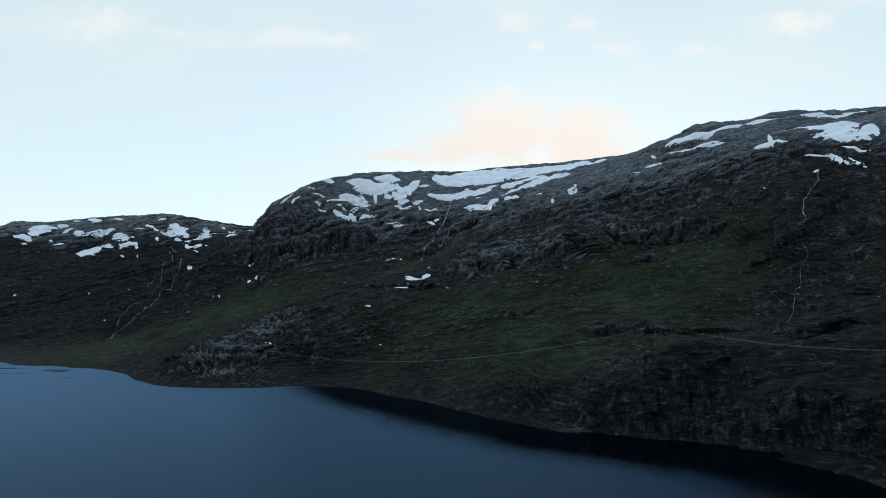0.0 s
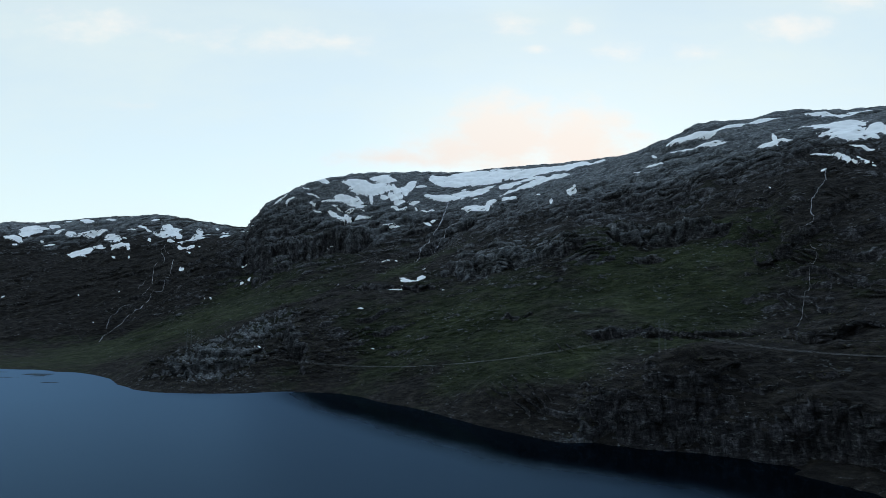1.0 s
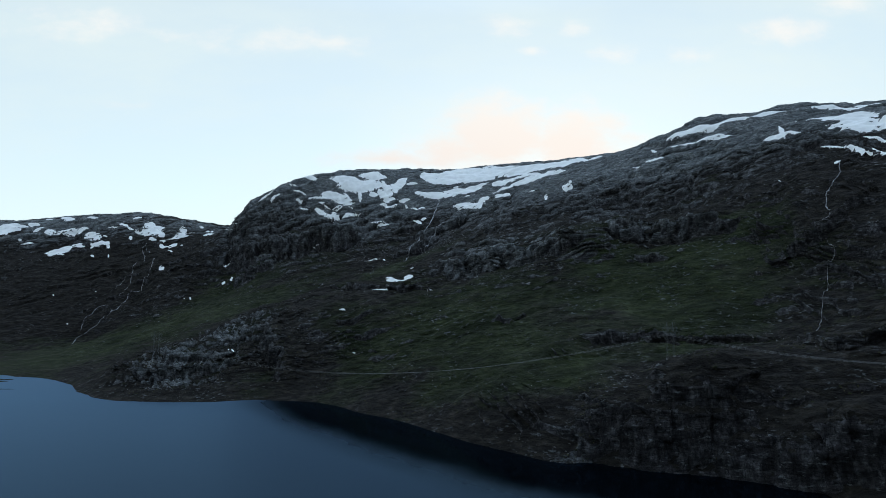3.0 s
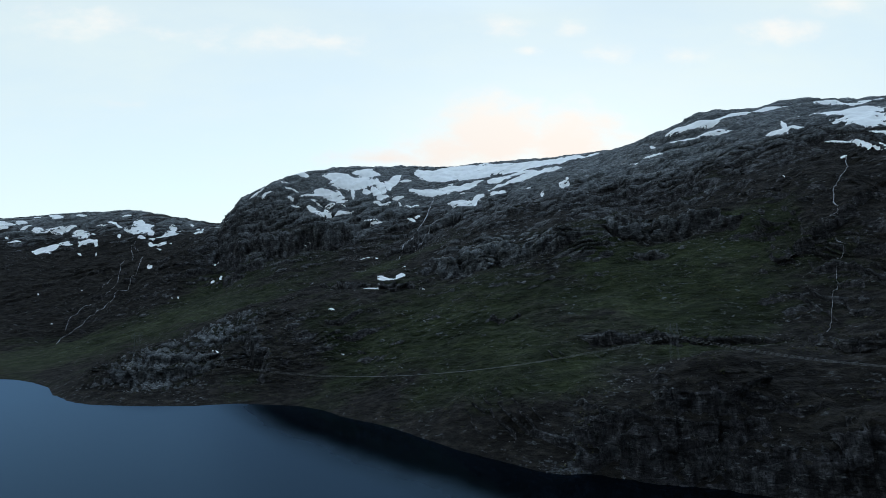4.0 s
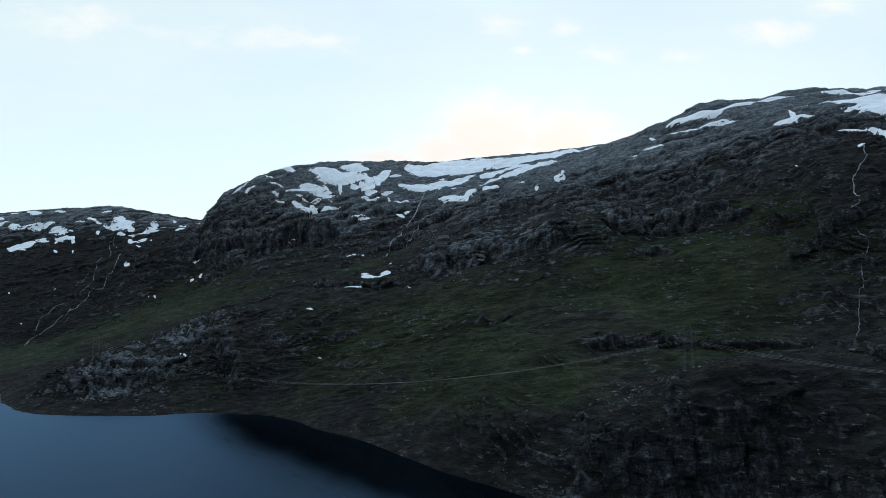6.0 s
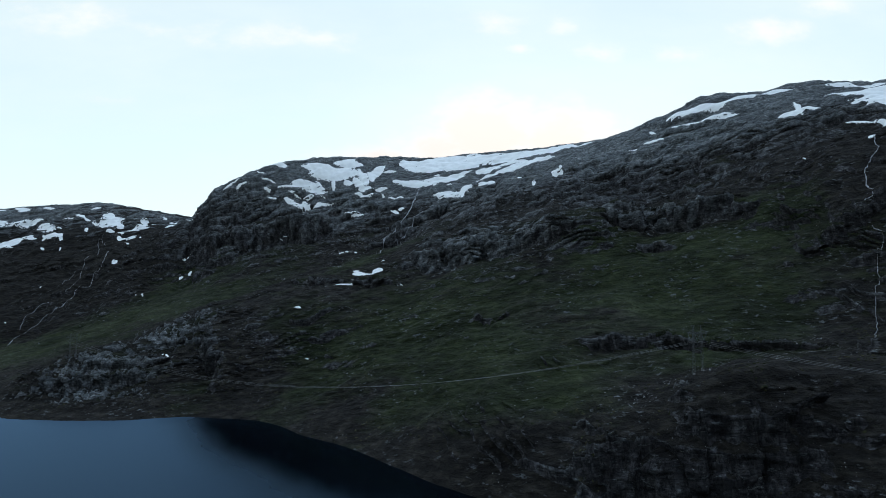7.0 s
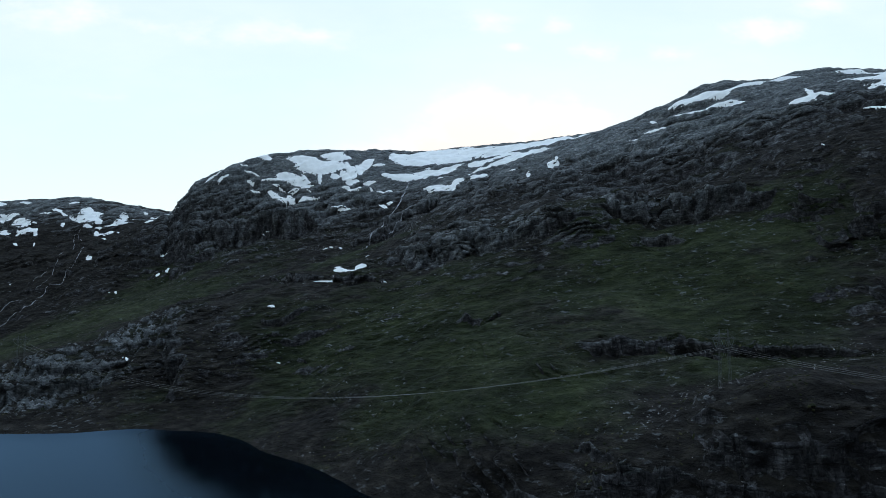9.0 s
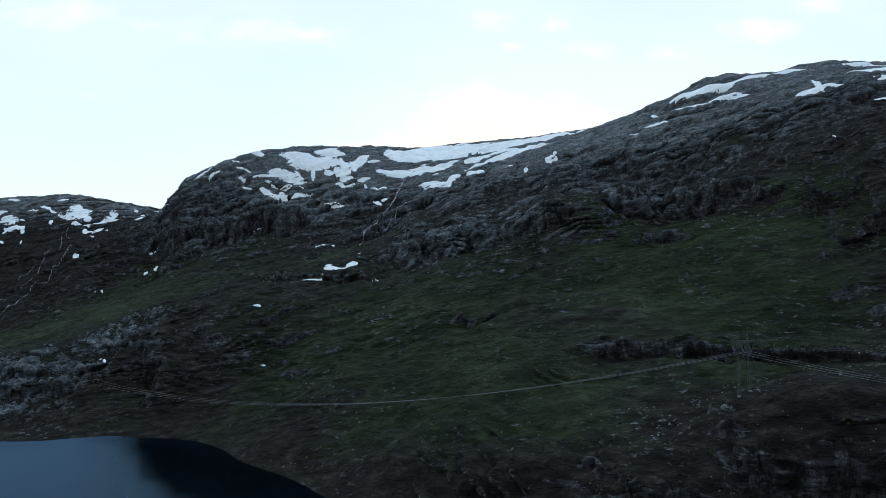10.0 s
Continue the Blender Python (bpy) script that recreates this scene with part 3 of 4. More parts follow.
def grid_mesh(name, p, columns, rows):
    me = bpy.data.meshes.new(name)
    i, j = np.arange(columns)[:, None], np.arange(rows - 1)[None, :]
    a, b = (i * rows + j).ravel(), (((i + 1) % columns) * rows + j).ravel()
    quads = np.c_[a, a + 1, b + 1, b]
    me.vertices.add(len(p))
    me.vertices.foreach_set("co", p.astype(np.float32).ravel())
    me.loops.add(quads.size)
    me.loops.foreach_set("vertex_index", quads.astype(np.int32).ravel())
    me.polygons.add(len(quads))
    me.polygons.foreach_set("loop_start", np.arange(0, quads.size, 4, dtype=np.int32))
    me.update(calc_edges=True)
    return me


def build_ground():
    p, rock, pale, green, columns, rows = sheet()
    me = grid_mesh("ground", p, columns, rows)
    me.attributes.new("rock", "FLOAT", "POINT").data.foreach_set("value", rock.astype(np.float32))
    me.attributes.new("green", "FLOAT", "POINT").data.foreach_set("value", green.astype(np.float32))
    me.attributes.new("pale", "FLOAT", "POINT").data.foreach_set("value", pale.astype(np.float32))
    me.polygons.foreach_set("use_smooth", np.ones(len(me.polygons), bool))
    me.materials.append(FELL)
    return tagged(new("ground", me), "grassy fell sides with heath, ledges and bare grey rock above a lake", "mountain", kind="structure")


ground = build_ground()


def build_water():
    """The lake; its shelter tells how calm the water lies, most so under the steep shore."""
    angle = np.linspace(0, math.tau, 241)[:-1]
    r = np.r_[np.linspace(2, 900, 200), np.geomspace(930, 4500, 30)]
    x, y = HUB[0] - 150 + np.sin(angle)[:, None] * r, HUB[1] + 200 + np.cos(angle)[:, None] * r
    x, y = x.ravel(), y.ravel()
    best = np.full(len(x), 1e9)
    for (ax, ay), (bx, by) in zip(SHORE, SHORE[1:]):
        dx, dy = bx - ax, by - ay
        t = np.clip(((x - ax) * dx + (y - ay) * dy) / (dx * dx + dy * dy), 0, 1)
        best = np.minimum(best, np.hypot(x - ax - t * dx, y - ay - t * dy))
    me = grid_mesh("water", np.c_[x, y, np.zeros(len(x))], len(angle), len(r))
    bm = bmesh.new()
    bm.from_mesh(me)
    bm.verts.ensure_lookup_table()
    bm.faces.new([bm.verts[k * len(r)] for k in range(len(angle))])
    bmesh.ops.recalc_face_normals(bm, faces=bm.faces)
    if sum(f.normal.z for f in bm.faces) < 0:
        bmesh.ops.reverse_faces(bm, faces=bm.faces)
    bm.to_mesh(me)
    bm.free()
    me.attributes.new("shelter", "FLOAT", "POINT").data.foreach_set("value", (np.exp(-(best / 80.0) ** 2) * smooth(x, -250, -70)).astype(np.float32))
    me.materials.append(WATER)
    return tagged(new("water", me), "calm dark blue mountain lake reflecting the evening sky", "lake", kind="structure")


build_water()


def land(x, y):
    """Height of the finished ground under a place."""
    hit, place, _, _ = ground.ray_cast((x, y, 1500), (0, 0, -1))
    return place.z if hit else 0.0



# ---- snow ----
SNOW_KINDS = {
    "w": ("white snow patch lying on the dark far hillside", 1.4),
    "b": ("old white snow field lying among grey rock in the mountain bowl", 2.1),
    "g": ("leftover white snow patch in a gully of the fell", 0.9),
    "p": ("broad white snow field on the high plateau", 2.2),
    "r": ("long white snow patch on the bare rocky mountain shoulder", 1.4),
    "s": ("small leftover white snow patch on the fell side", 0.7),
}


def snow_patch(spots, kind):
    """A snow patch out of overlapping ovals (middle and two half axes), with a melted, ragged rim, bedded on the ground."""
    label, thick = SNOW_KINDS[kind]
    s = np.array(spots, float)
    reach = np.hypot(s[:, 3:5], s[:, 6:8]) * 1.3 + 5
    lo, hi = (s[:, :2] - reach).min(0), (s[:, :2] + reach).max(0)
    size = float(np.minimum(np.linalg.norm(s[:, 3:6], axis=1), np.linalg.norm(s[:, 6:9], axis=1)).max())
    step = min(max(size / 9, 0.5), 1.5)
    xs, ys = np.arange(lo[0], hi[0], step), np.arange(lo[1], hi[1], step)
    gx, gy = np.meshgrid(xs, ys, indexing="ij")
    x, y = gx.ravel(), gy.ravel()
    ground_z = np.array([land(u, v) for u, v in zip(x, y)])
    p = np.c_[x, y, ground_z]
    f = np.full(len(x), -9.0)
    for spot in s:
        u, v, d = spot[3:6], spot[6:9], p - spot[:3]
        uu, vv, uv = u @ u, v @ v, u @ v
        det = max(uu * vv - uv * uv, 1e-3)
        du, dv = d @ u, d @ v
        a, b = (du * vv - dv * uv) / det, (dv * uu - du * uv) / det
        off = np.linalg.norm(d - a[:, None] * u - b[:, None] * v, axis=1)
        f = np.maximum(f, 1 - np.hypot(a, b) - np.maximum(off - 12, 0) / 10)
    f += 0.22 * layers(p * (0.55, 0.55, 1.5), max(size * 1.1, 3), 5, 90, 0.6) + 0.1
    f = f.reshape(gx.shape)
    mean = ground_z.reshape(f.shape)
    for _ in range(max(2, int(5 / step))):
        pad = np.pad(mean, 1, mode="edge")
        mean = (pad[:-2, 1:-1] + pad[2:, 1:-1] + pad[1:-1, :-2] + pad[1:-1, 2:]) / 4
    f += np.clip((mean - ground_z.reshape(f.shape)) * 0.09, -0.4, 0.25)
    keep = f > 0
    use = np.zeros_like(keep)
    use[:-1, :-1] = keep[:-1, :-1] & keep[1:, :-1] & keep[:-1, 1:] & keep[1:, 1:]
    wide = keep.copy()
    for axis in (0, 1):
        wide |= np.roll(keep, 1, axis) | np.roll(keep, -1, axis)
    z = ground_z.reshape(f.shape)
    bed, w = np.where(wide, z, 0), wide.astype(float)
    for _ in range(int(10 / step)):
        total, count = bed * w, w.copy()
        for axis in (0, 1):
            for d in (1, -1):
                total += np.roll(bed * w, d, axis)
                count += np.roll(w, d, axis)
        bed = np.where(wide, total / np.maximum(count, 1), 0)
    top = bed + 0.2 + thick * smooth(f, 0, 0.6)
    top = np.where(f < 0.05, z - 0.3, top)
    cells = set(zip(*np.nonzero(use)))
    made = []
    while cells:
        todo, group = [cells.pop()], []
        while todo:
            i, j = todo.pop()
            group.append((i, j))
            for k in ((i + 1, j), (i - 1, j), (i, j + 1), (i, j - 1)):
                if k in cells:
                    cells.remove(k)
                    todo.append(k)
        if len(group) > 8:
            made.append(sorted(group))
    for group in made:
        index, verts, faces = {}, [], []
        for i, j in group:
            face = []
            for k in ((i, j), (i + 1, j), (i + 1, j + 1), (i, j + 1)):
                if k not in index:
                    index[k] = len(verts)
                    verts.append((gx[k], gy[k], top[k]))
                face.append(index[k])
            faces.append(face)
        me = bpy.data.meshes.new("snow_patch")
        me.from_pydata(verts, [], faces)
        me.polygons.foreach_set("use_smooth", np.ones(len(faces), bool))
        me.materials.append(SNOW)
        tagged(new("snow_patch", me), label if len(group) > 60 else SNOW_KINDS["s"][0], "snow", group="snow patches on the fells")


snow_patch([(-1358, 2036, 346, 22, 21, 9.2, 24, -31, -16.8), (-1358, 2003, 332, 19.7, 3.6, 0.5, 11.5, -16.0, -9.3)], 'w')
snow_patch([(-1371, 1970, 312, 28, -0.5, -2.4, 12.9, -18.5, -11.1), (-1345, 1959, 302, 17.7, -2.3, -3.0, 6.8, -10.6, -6.4)], 'w')
snow_patch([(-1334, 1930, 283, 7.4, 2.0, 0.2, 3.8, -5.2, -3.2)], 'w')
snow_patch([(-1306, 2076, 364, 17.2, 0.0, 0.0, 11.3, -17.0, -8.0), (-1333, 2054, 357, 21, 2.4, 0.4, 5.4, -7.9, -3.9)], 'w')
snow_patch([(-1261, 2034, 340, 6.2, 16.2, 9.9, 5.9, -6.5, -4.2)], 'w')
snow_patch([(-1279, 1973, 305, 4.7, 1.2, 0.1, 3.3, -4.8, -3.2)], 'w')
snow_patch([(-1240, 1953, 287, 16.1, 5.6, 0.6, 4.0, -5.9, -4.2)], 'w')
snow_patch([(-1293, 2132, 387, 14.2, -3.9, -0.5, 8.2, -13.0, -4.2)], 'w')
snow_patch([(-1213, 2106, 384, 32, -15.0, -2.0, 16.0, -27, -9.5)], 'w')
snow_patch([(-1110, 2070, 381, 19.1, -3.6, -0.4, 4.4, -7.7, -4.9)], 'w')
snow_patch([(-1216, 2020, 331, 20, 0.5, 0.1, 11.4, -17.6, -13.3), (-1170, 2005, 326, 29, -1.2, -0.1, 3.7, -5.8, -5.3), (-1140, 2017, 334, 48, -3.5, 6.2, 10.2, -13.9, -12.8)], 'w')
snow_patch([(-1017, 1901, 309, 37, -30, 0.5, 26, -44, -15.4), (-1024, 1892, 297, 22, -21, -2.2, 8.2, -14.6, -5.0)], 'w')
snow_patch([(-958, 1865, 301, 9.0, -4.0, -0.4, 2.3, -4.3, -2.2)], 'w')
snow_patch([(-1092, 1974, 304, 14.5, -16.2, -1.7, 4.3, -7.5, -2.6)], 'w')
snow_patch([(-1079, 1838, 251, 30, -6.1, 6.6, 31, -49, -9.4), (-1099, 1834, 244, 26, -26, -2.0, 18.4, -30, -5.2), (-1048, 1833, 257, 12.6, 5.0, 6.3, 18.5, -29, -6.3), (-1024, 1848, 269, 23, -10.7, 1.4, 10.4, -17.0, -5.8)], 'w')
snow_patch([(-943, 1814, 269, 29, -10.0, -0.9, 11.4, -21, -10.3), (-961, 1812, 262, 5.6, 3.8, 3.2, 9.0, -13.1, -5.8), (-905, 1792, 264, 7.5, -1.9, -0.2, 12.2, -23, -12.0), (-976, 1831, 274, 6.8, -3.3, -0.3, 5.3, -9.5, -4.3)], 'w')
snow_patch([(-965, 1920, 338, 25, -11.4, -1.4, 3.2, -6.0, -3.4), (-930, 1917, 341, 18.9, -9.8, -3.7, 4.9, -11.2, -6.7), (-903, 1897, 331, 14.5, -8.6, -3.8, 2.8, -7.3, -4.3)], 'w')
snow_patch([(-865, 1830, 293, 4.0, 1.7, 1.5, 11.2, -17.9, -10.1)], 'w')
snow_patch([(-846, 1899, 342, 18.8, -2.6, -0.3, 17.0, -36, -18.9), (-820, 1862, 320, 37, -6.3, -0.7, 14.7, -31, -17.6), (-856, 1864, 319, 24, -16.4, -7.8, 4.5, -14.0, -8.2), (-817, 1893, 336, 23, -3.9, -0.4, 8.1, -17.7, -9.3), (-787, 1847, 307, 14.5, -2.3, -0.2, 6.6, -14.4, -8.4), (-826, 1849, 308, 26, -4.3, -0.4, 7.0, -14.6, -8.5)], 'w')
snow_patch([(-912, 1962, 372, 11.3, 6.2, 3.4, 3.9, -6.9, -3.7)], 'w')
snow_patch([(-733, 1869, 330, 15.4, -9.7, -5.4, 4.9, -18.8, -10.5), (-705, 1852, 323, 17.1, 0.1, 0.0, 5.3, -13.0, -6.8), (-724, 1835, 312, 17.7, -1.9, -0.2, 5.1, -12.1, -6.5), (-741, 1829, 306, 5.6, 5.3, 3.5, 4.4, -7.4, -4.0)], 'w')
snow_patch([(-666, 1883, 335, 30, -18.0, -8.6, 5.2, -17.7, -7.3)], 'w')
snow_patch([(-516, 1659, 312, 29, -70, -9.1, 1.5, -4.5, -3.6)], 'w')
snow_patch([(-625, 1795, 304, 23, -5.7, 3.2, 7.0, -17.6, -5.3)], 'w')
snow_patch([(-538, 1657, 295, 33, -65, -3.4, 2.3, -5.3, -2.1)], 'w')
snow_patch([(-760, 1797, 283, 11.1, -2.8, -0.3, 5.1, -11.3, -6.1), (-749, 1764, 270, 7.7, -2.7, -0.2, 7.6, -16.9, -8.2), (-726, 1746, 261, 20, -13.3, -2.5, 5.2, -12.7, -5.2), (-708, 1752, 268, 9.1, 7.0, 5.1, 11.4, -22, -8.2), (-734, 1801, 287, 26, -7.9, -0.8, 2.8, -6.4, -3.2)], 'w')
snow_patch([(-706, 1804, 295, 18.1, 3.6, 3.9, 2.2, -4.6, -2.2)], 'w')
snow_patch([(-796, 1817, 288, 7.9, 3.6, 3.0, 4.0, -6.8, -3.9)], 'w')
snow_patch([(-686, 1688, 241, 9.4, -7.8, -0.6, 2.8, -6.7, -2.1)], 's')
snow_patch([(-645, 1548, 188, 6.2, 0.7, 2.5, 6.1, -10.5, -4.6)], 's')
snow_patch([(-673, 1720, 264, 4.4, -3.0, -0.3, 2.8, -6.7, -2.3)], 's')
snow_patch([(-480, 1527, 201, 5.1, 5.5, 1.6, 1.6, -2.8, -3.6)], 's')
snow_patch([(-462, 1457, 147, 4.2, 2.0, 1.9, 5.1, -9.6, -5.3)], 's')
snow_patch([(-450, 1467, 161, 3.3, -2.8, -1.2, 0.8, -9.1, -5.2)], 's')
snow_patch([(-782, 1519, 130, 3.3, -1.0, -0.0, 2.6, -4.7, -2.4)], 's')
snow_patch([(-882, 1523, 118, 2.2, -0.2, 0.0, 2.2, -3.6, -1.8)], 's')
snow_patch([(-510, 1393, 112, 3.0, -1.3, -0.0, 2.2, -5.6, -2.3)], 's')
snow_patch([(-528, 1405, 112, 1.9, -0.7, -0.0, 1.5, -3.6, -1.7)], 's')
snow_patch([(-1074, 1530, 120, 0.3, 6.0, 2.9, 6.9, -6.9, -3.1)], 's')
snow_patch([(-873, 1729, 237, 2.7, -0.6, -0.0, 6.0, -11.2, -5.7)], 's')
snow_patch([(-912, 1730, 225, 5.4, -1.2, -0.1, 3.2, -5.8, -2.8)], 's')
snow_patch([(-780, 1412, 58, 2.5, 0.0, 0.0, 2.5, -3.7, -2.4)], 's')
snow_patch([(-232, 1696, 438, 37, 9.4, 0.4, 2.7, -18.7, -14.9), (-189, 1681, 420, 62.9, 11.3, 4.5, 4.8, -25.5, -21.8), (-163, 1733, 456, 34.1, -0.8, -2.3, 3.3, -28.3, -17.4), (-187, 1671, 411, 38.7, 4.1, 1.3, 2.6, -18, -15.9), (-184, 1638, 381, 4.7, -20.5, -19.4, -5.1, -1.6, -1.7), (-150, 1645, 387, 10.7, -5.9, -4.5, -1.4, -10.5, -9.1), (-123, 1636, 379, 16.7, -30.7, -23.4, -6.3, -7.6, -6.8), (-106, 1642, 388, 7.8, -44.4, -33.9, -7.4, -0.1, -0.8), (-105, 1621, 366, 17.2, -6.3, -2.8, -0.2, -9.3, -7.4), (-122, 1671, 411, 10.1, -33.6, -25.4, -7.1, -3.5, -3)], 'b')
snow_patch([(-87, 1685, 422, 19, 30.4, 22, 7.2, -18.7, -12.8), (-98, 1665, 407, -9.7, 29.6, 21.3, 6.5, 4.7, 3.9)], 'b')
snow_patch([(-256, 1637, 382, 27.8, -1.2, -2.4, 1.8, -12.1, -14.2), (-227, 1630, 370, 28.4, -7.3, -9, -0.4, -12.7, -13.7), (-214, 1628, 366, 12.2, -22.1, -23.2, -7.6, -4.1, -4.2), (-292, 1630, 372, 31.3, -3.8, -0.1, 0.8, -3.8, -4.9)], 'b')
snow_patch([(-270, 1615, 351, 12.7, -5.8, -5.4, -1.2, -3.5, -4.2)], 'b')
snow_patch([(-235, 1606, 345, 13.1, 2, 2.3, 2.5, -6.5, -6.5)], 'b')
snow_patch([(-272, 1596, 328, 21.9, -12.9, -9.9, -0.6, -7.3, -7.8), (-242, 1578, 319, 22.1, -5.1, -2.2, 1.4, -9.7, -8.3), (-242, 1593, 326, 4.8, -10.7, -10, -5.4, -1.3, -1.6)], 'b')
snow_patch([(-204, 1579, 317, 12.4, 5.1, 5.4, 2.1, -6.6, -5.1), (-184, 1584, 326, 12.1, 2.1, 3.3, 1.5, -3.6, -2.9)], 'b')
snow_patch([(-426, 1624, 376, 11.7, 6, 9.2, 2.9, -3.9, -4.1), (-412, 1633, 387, 5.8, 4.7, 4.9, 1.5, -2.6, -2.9)], 'b')
snow_patch([(-403, 1620, 370, 2.5, 8, 9.5, 3.8, -1, -2.1), (-394, 1629, 379, 6.5, 4.6, 3.2, 1.1, -2.2, -3)], 'b')
snow_patch([(-325, 1697, 438, 23.1, -14.2, -1.8, 3.3, -13.3, -7.4), (-321, 1698, 439, 14.4, -21.9, -9.2, 0.6, -10.4, -6.3)], 'b')
snow_patch([(-365, 1670, 414, 10.7, -5.6, -4.5, -0.4, -3.8, -3.1)], 'b')
snow_patch([(-347, 1651, 392, 10.9, -1.6, -2.7, -0.5, -2.3, -3), (-331, 1647, 387, 8.5, -3.2, -3.8, -0.2, -2, -2.8)], 'b')
snow_patch([(-338, 1631, 364, 8.7, -4.1, -6.1, -2.3, -2.5, -3.8), (-330, 1632, 368, 3.3, 2.7, 4.3, 2.1, -1.1, -1.3)], 'b')
snow_patch([(-319, 1615, 339, 13.2, -4.7, -2.6, 0.7, -2.8, -3.5)], 'b')
snow_patch([(-69, 1608, 364, 14.4, -1.2, 1.3, 0.3, -6.9, -5.1)], 'b')
snow_patch([(-117, 1597, 347, 11.1, -7.1, -4.1, -0.8, -5.9, -5), (-98, 1583, 343, 14.4, -0.5, 2.3, 0.9, -6.4, -4.9), (-88, 1591, 349, 4.3, 2.1, 2.4, 2.1, -4, -2.8)], 'b')
snow_patch([(62, 1498, 334, 9.8, -21.6, -7.6, -2.8, -10.7, -6.5), (93, 1470, 331, 28.9, -24.1, -0.1, -0.6, -18.7, -9.3), (123, 1471, 342, 13.9, 2.3, 6.8, 0.9, -12.8, -5.6), (113, 1429, 319, -5.9, -17.8, -9.2, -2.2, 10.8, 3.6)], 'b')
snow_patch([(158, 1437, 343, 9.5, -2.8, 3.2, -0.5, -11.6, -5.2), (171, 1430, 347, 8.6, 0.9, 4.5, 0.2, -13.6, -5.4)], 'b')
snow_patch([(263, 1222, 323, 7.7, -4.3, 2.4, -2.2, -14.4, -5.2), (270, 1220, 326, 6.5, 6.8, 5.1, -1, -12.7, -4.2)], 'b')
snow_patch([(-130, 1529, 290, 14.1, -8.4, -3.5, -0.1, -6.6, -4.7), (-115, 1529, 288, 15.5, -2.7, 1.8, 1.2, -7.1, -4.7)], 'g')
snow_patch([(-244, 1463, 250, 9.9, -4.1, 1.8, 1, -2.4, -3.9), (-231, 1465, 254, 9.7, -5.6, 0.8, 0.8, -1.4, -2.2)], 'g')
snow_patch([(-30, 1489, 298, 10, -15.5, -5.8, -1.5, -7.1, -4.6), (-17, 1496, 304, 6.4, 0.7, 2.4, 1.2, -8.2, -4.4)], 'g')
snow_patch([(-259, 1468, 239, 4.5, -2.4, -0.3, 0, -1.1, -2.3)], 's')
snow_patch([(-265, 1465, 231, 3.4, -1.1, -0.1, -0.1, -0.8, -1.9)], 's')
snow_patch([(-61, 1579, 346, 2.9, -7.8, -5, -2.6, -1.2, -1.4)], 's')
snow_patch([(-41, 1563, 340, 9, -6.8, -2.5, -0.4, -3.8, -2.7), (-24, 1555, 340, 9.4, 2, 3.6, 0.8, -4.7, -2.9)], 's')
snow_patch([(214, 1333, 335, 6.6, -11.2, 0.2, -1.3, -11.2, -3.9)], 's')
snow_patch([(217, 1182, 298, 6.9, 19.2, 8.3, -0.6, -15.1, -4.3)], 's')
snow_patch([(458, 1151, 410, 21.2, -16.7, 5.6, -3.8, -12.4, -8.3), (488, 1128, 415, 18.2, -18.4, -1.6, -4.3, -11.8, -8.7), (532, 1116, 425, 29.4, -7.5, 4.5, -4.5, -9.7, -6.2), (606, 1128, 443, 45.9, 12.5, 11.6, -7.4, -14.5, -6.7)], 'r')
snow_patch([(444, 1110, 378, 16.2, -16.4, 1, -2.3, -8.2, -5.8), (479, 1084, 385, 22.5, -14.9, 3.5, -3.1, -8.5, -6.3)], 'r')
snow_patch([(702, 1122, 453, 32, 0.7, 2.6, -6.8, -10.8, -6.1), (733, 1106, 450, 30, -8.8, -0.8, -8.9, -13.1, -7.4), (770, 1114, 457, 13.7, -10.2, -2.2, -6.1, -8.7, -4.4)], 'r')
snow_patch([(599, 1006, 391, 16, -19.7, -4.2, -6.6, -9.5, -5.1), (625, 951, 379, 20.9, -31.6, -5.8, -14.9, -23, -12.4), (594, 908, 351, 9.4, -38.3, -12.6, -10.4, -14.3, -9.9), (613, 919, 362, 10.1, -25.2, -6.3, -16.1, -22.8, -14.2), (607, 860, 337, -1.1, -16.8, -6.2, -5.6, -6.5, -4.7)], 'r')
snow_patch([(520, 968, 352, 10.7, -9.6, 0.7, -3.7, -7.3, -5.2), (536, 977, 363, -12, -27, -16.5, -4, 0.2, -1.5), (540, 957, 354, 9.1, -10.7, -1.8, -2.5, -4.8, -3.3)], 'r')
snow_patch([(546, 879, 315, 5.2, -18.9, -6.6, -2.4, -4, -2.9), (547, 817, 294, -7.9, -49.4, -15.6, -6.7, -9.1, -5.2)], 'r')
snow_patch([(573, 829, 312, 1.1, -24.9, -6.8, -3.2, -5.1, -3.1)], 'r')
snow_patch([(394, 1118, 352, 12.4, -14, 0.3, -1.9, -4.8, -3.5)], 'r')
snow_patch([(366, 1137, 348, 5.1, -2.6, 1.5, -1, -4.5, -2.6)], 's')
snow_patch([(413, 1175, 385, 1, -11.4, -3.6, -3.1, -7.8, -4.9)], 's')
snow_patch([(432, 805, 251, -0.7, -6.2, -2.5, -1.3, -1.1, -1.1)], 's')
snow_patch([(495, 791, 269, 5.7, 0, 2, -2.6, -4.6, -2.2)], 's')
snow_patch([(313, 837, 195, 5.1, -3.7, 1.3, 0.1, -2.4, -2)], 's')
snow_patch([(235, 1182, 305, 3.4, -5, 0.1, -1.3, -5.9, -2.3)], 's')
snow_patch([(64, 1619, 401, 7.2, -4.5, -0.8, -0.6, -6.4, -3.8)], 's')
snow_patch([(90, 1538, 364, 6.6, -4.6, 0, 0.2, -6, -3)], 's')
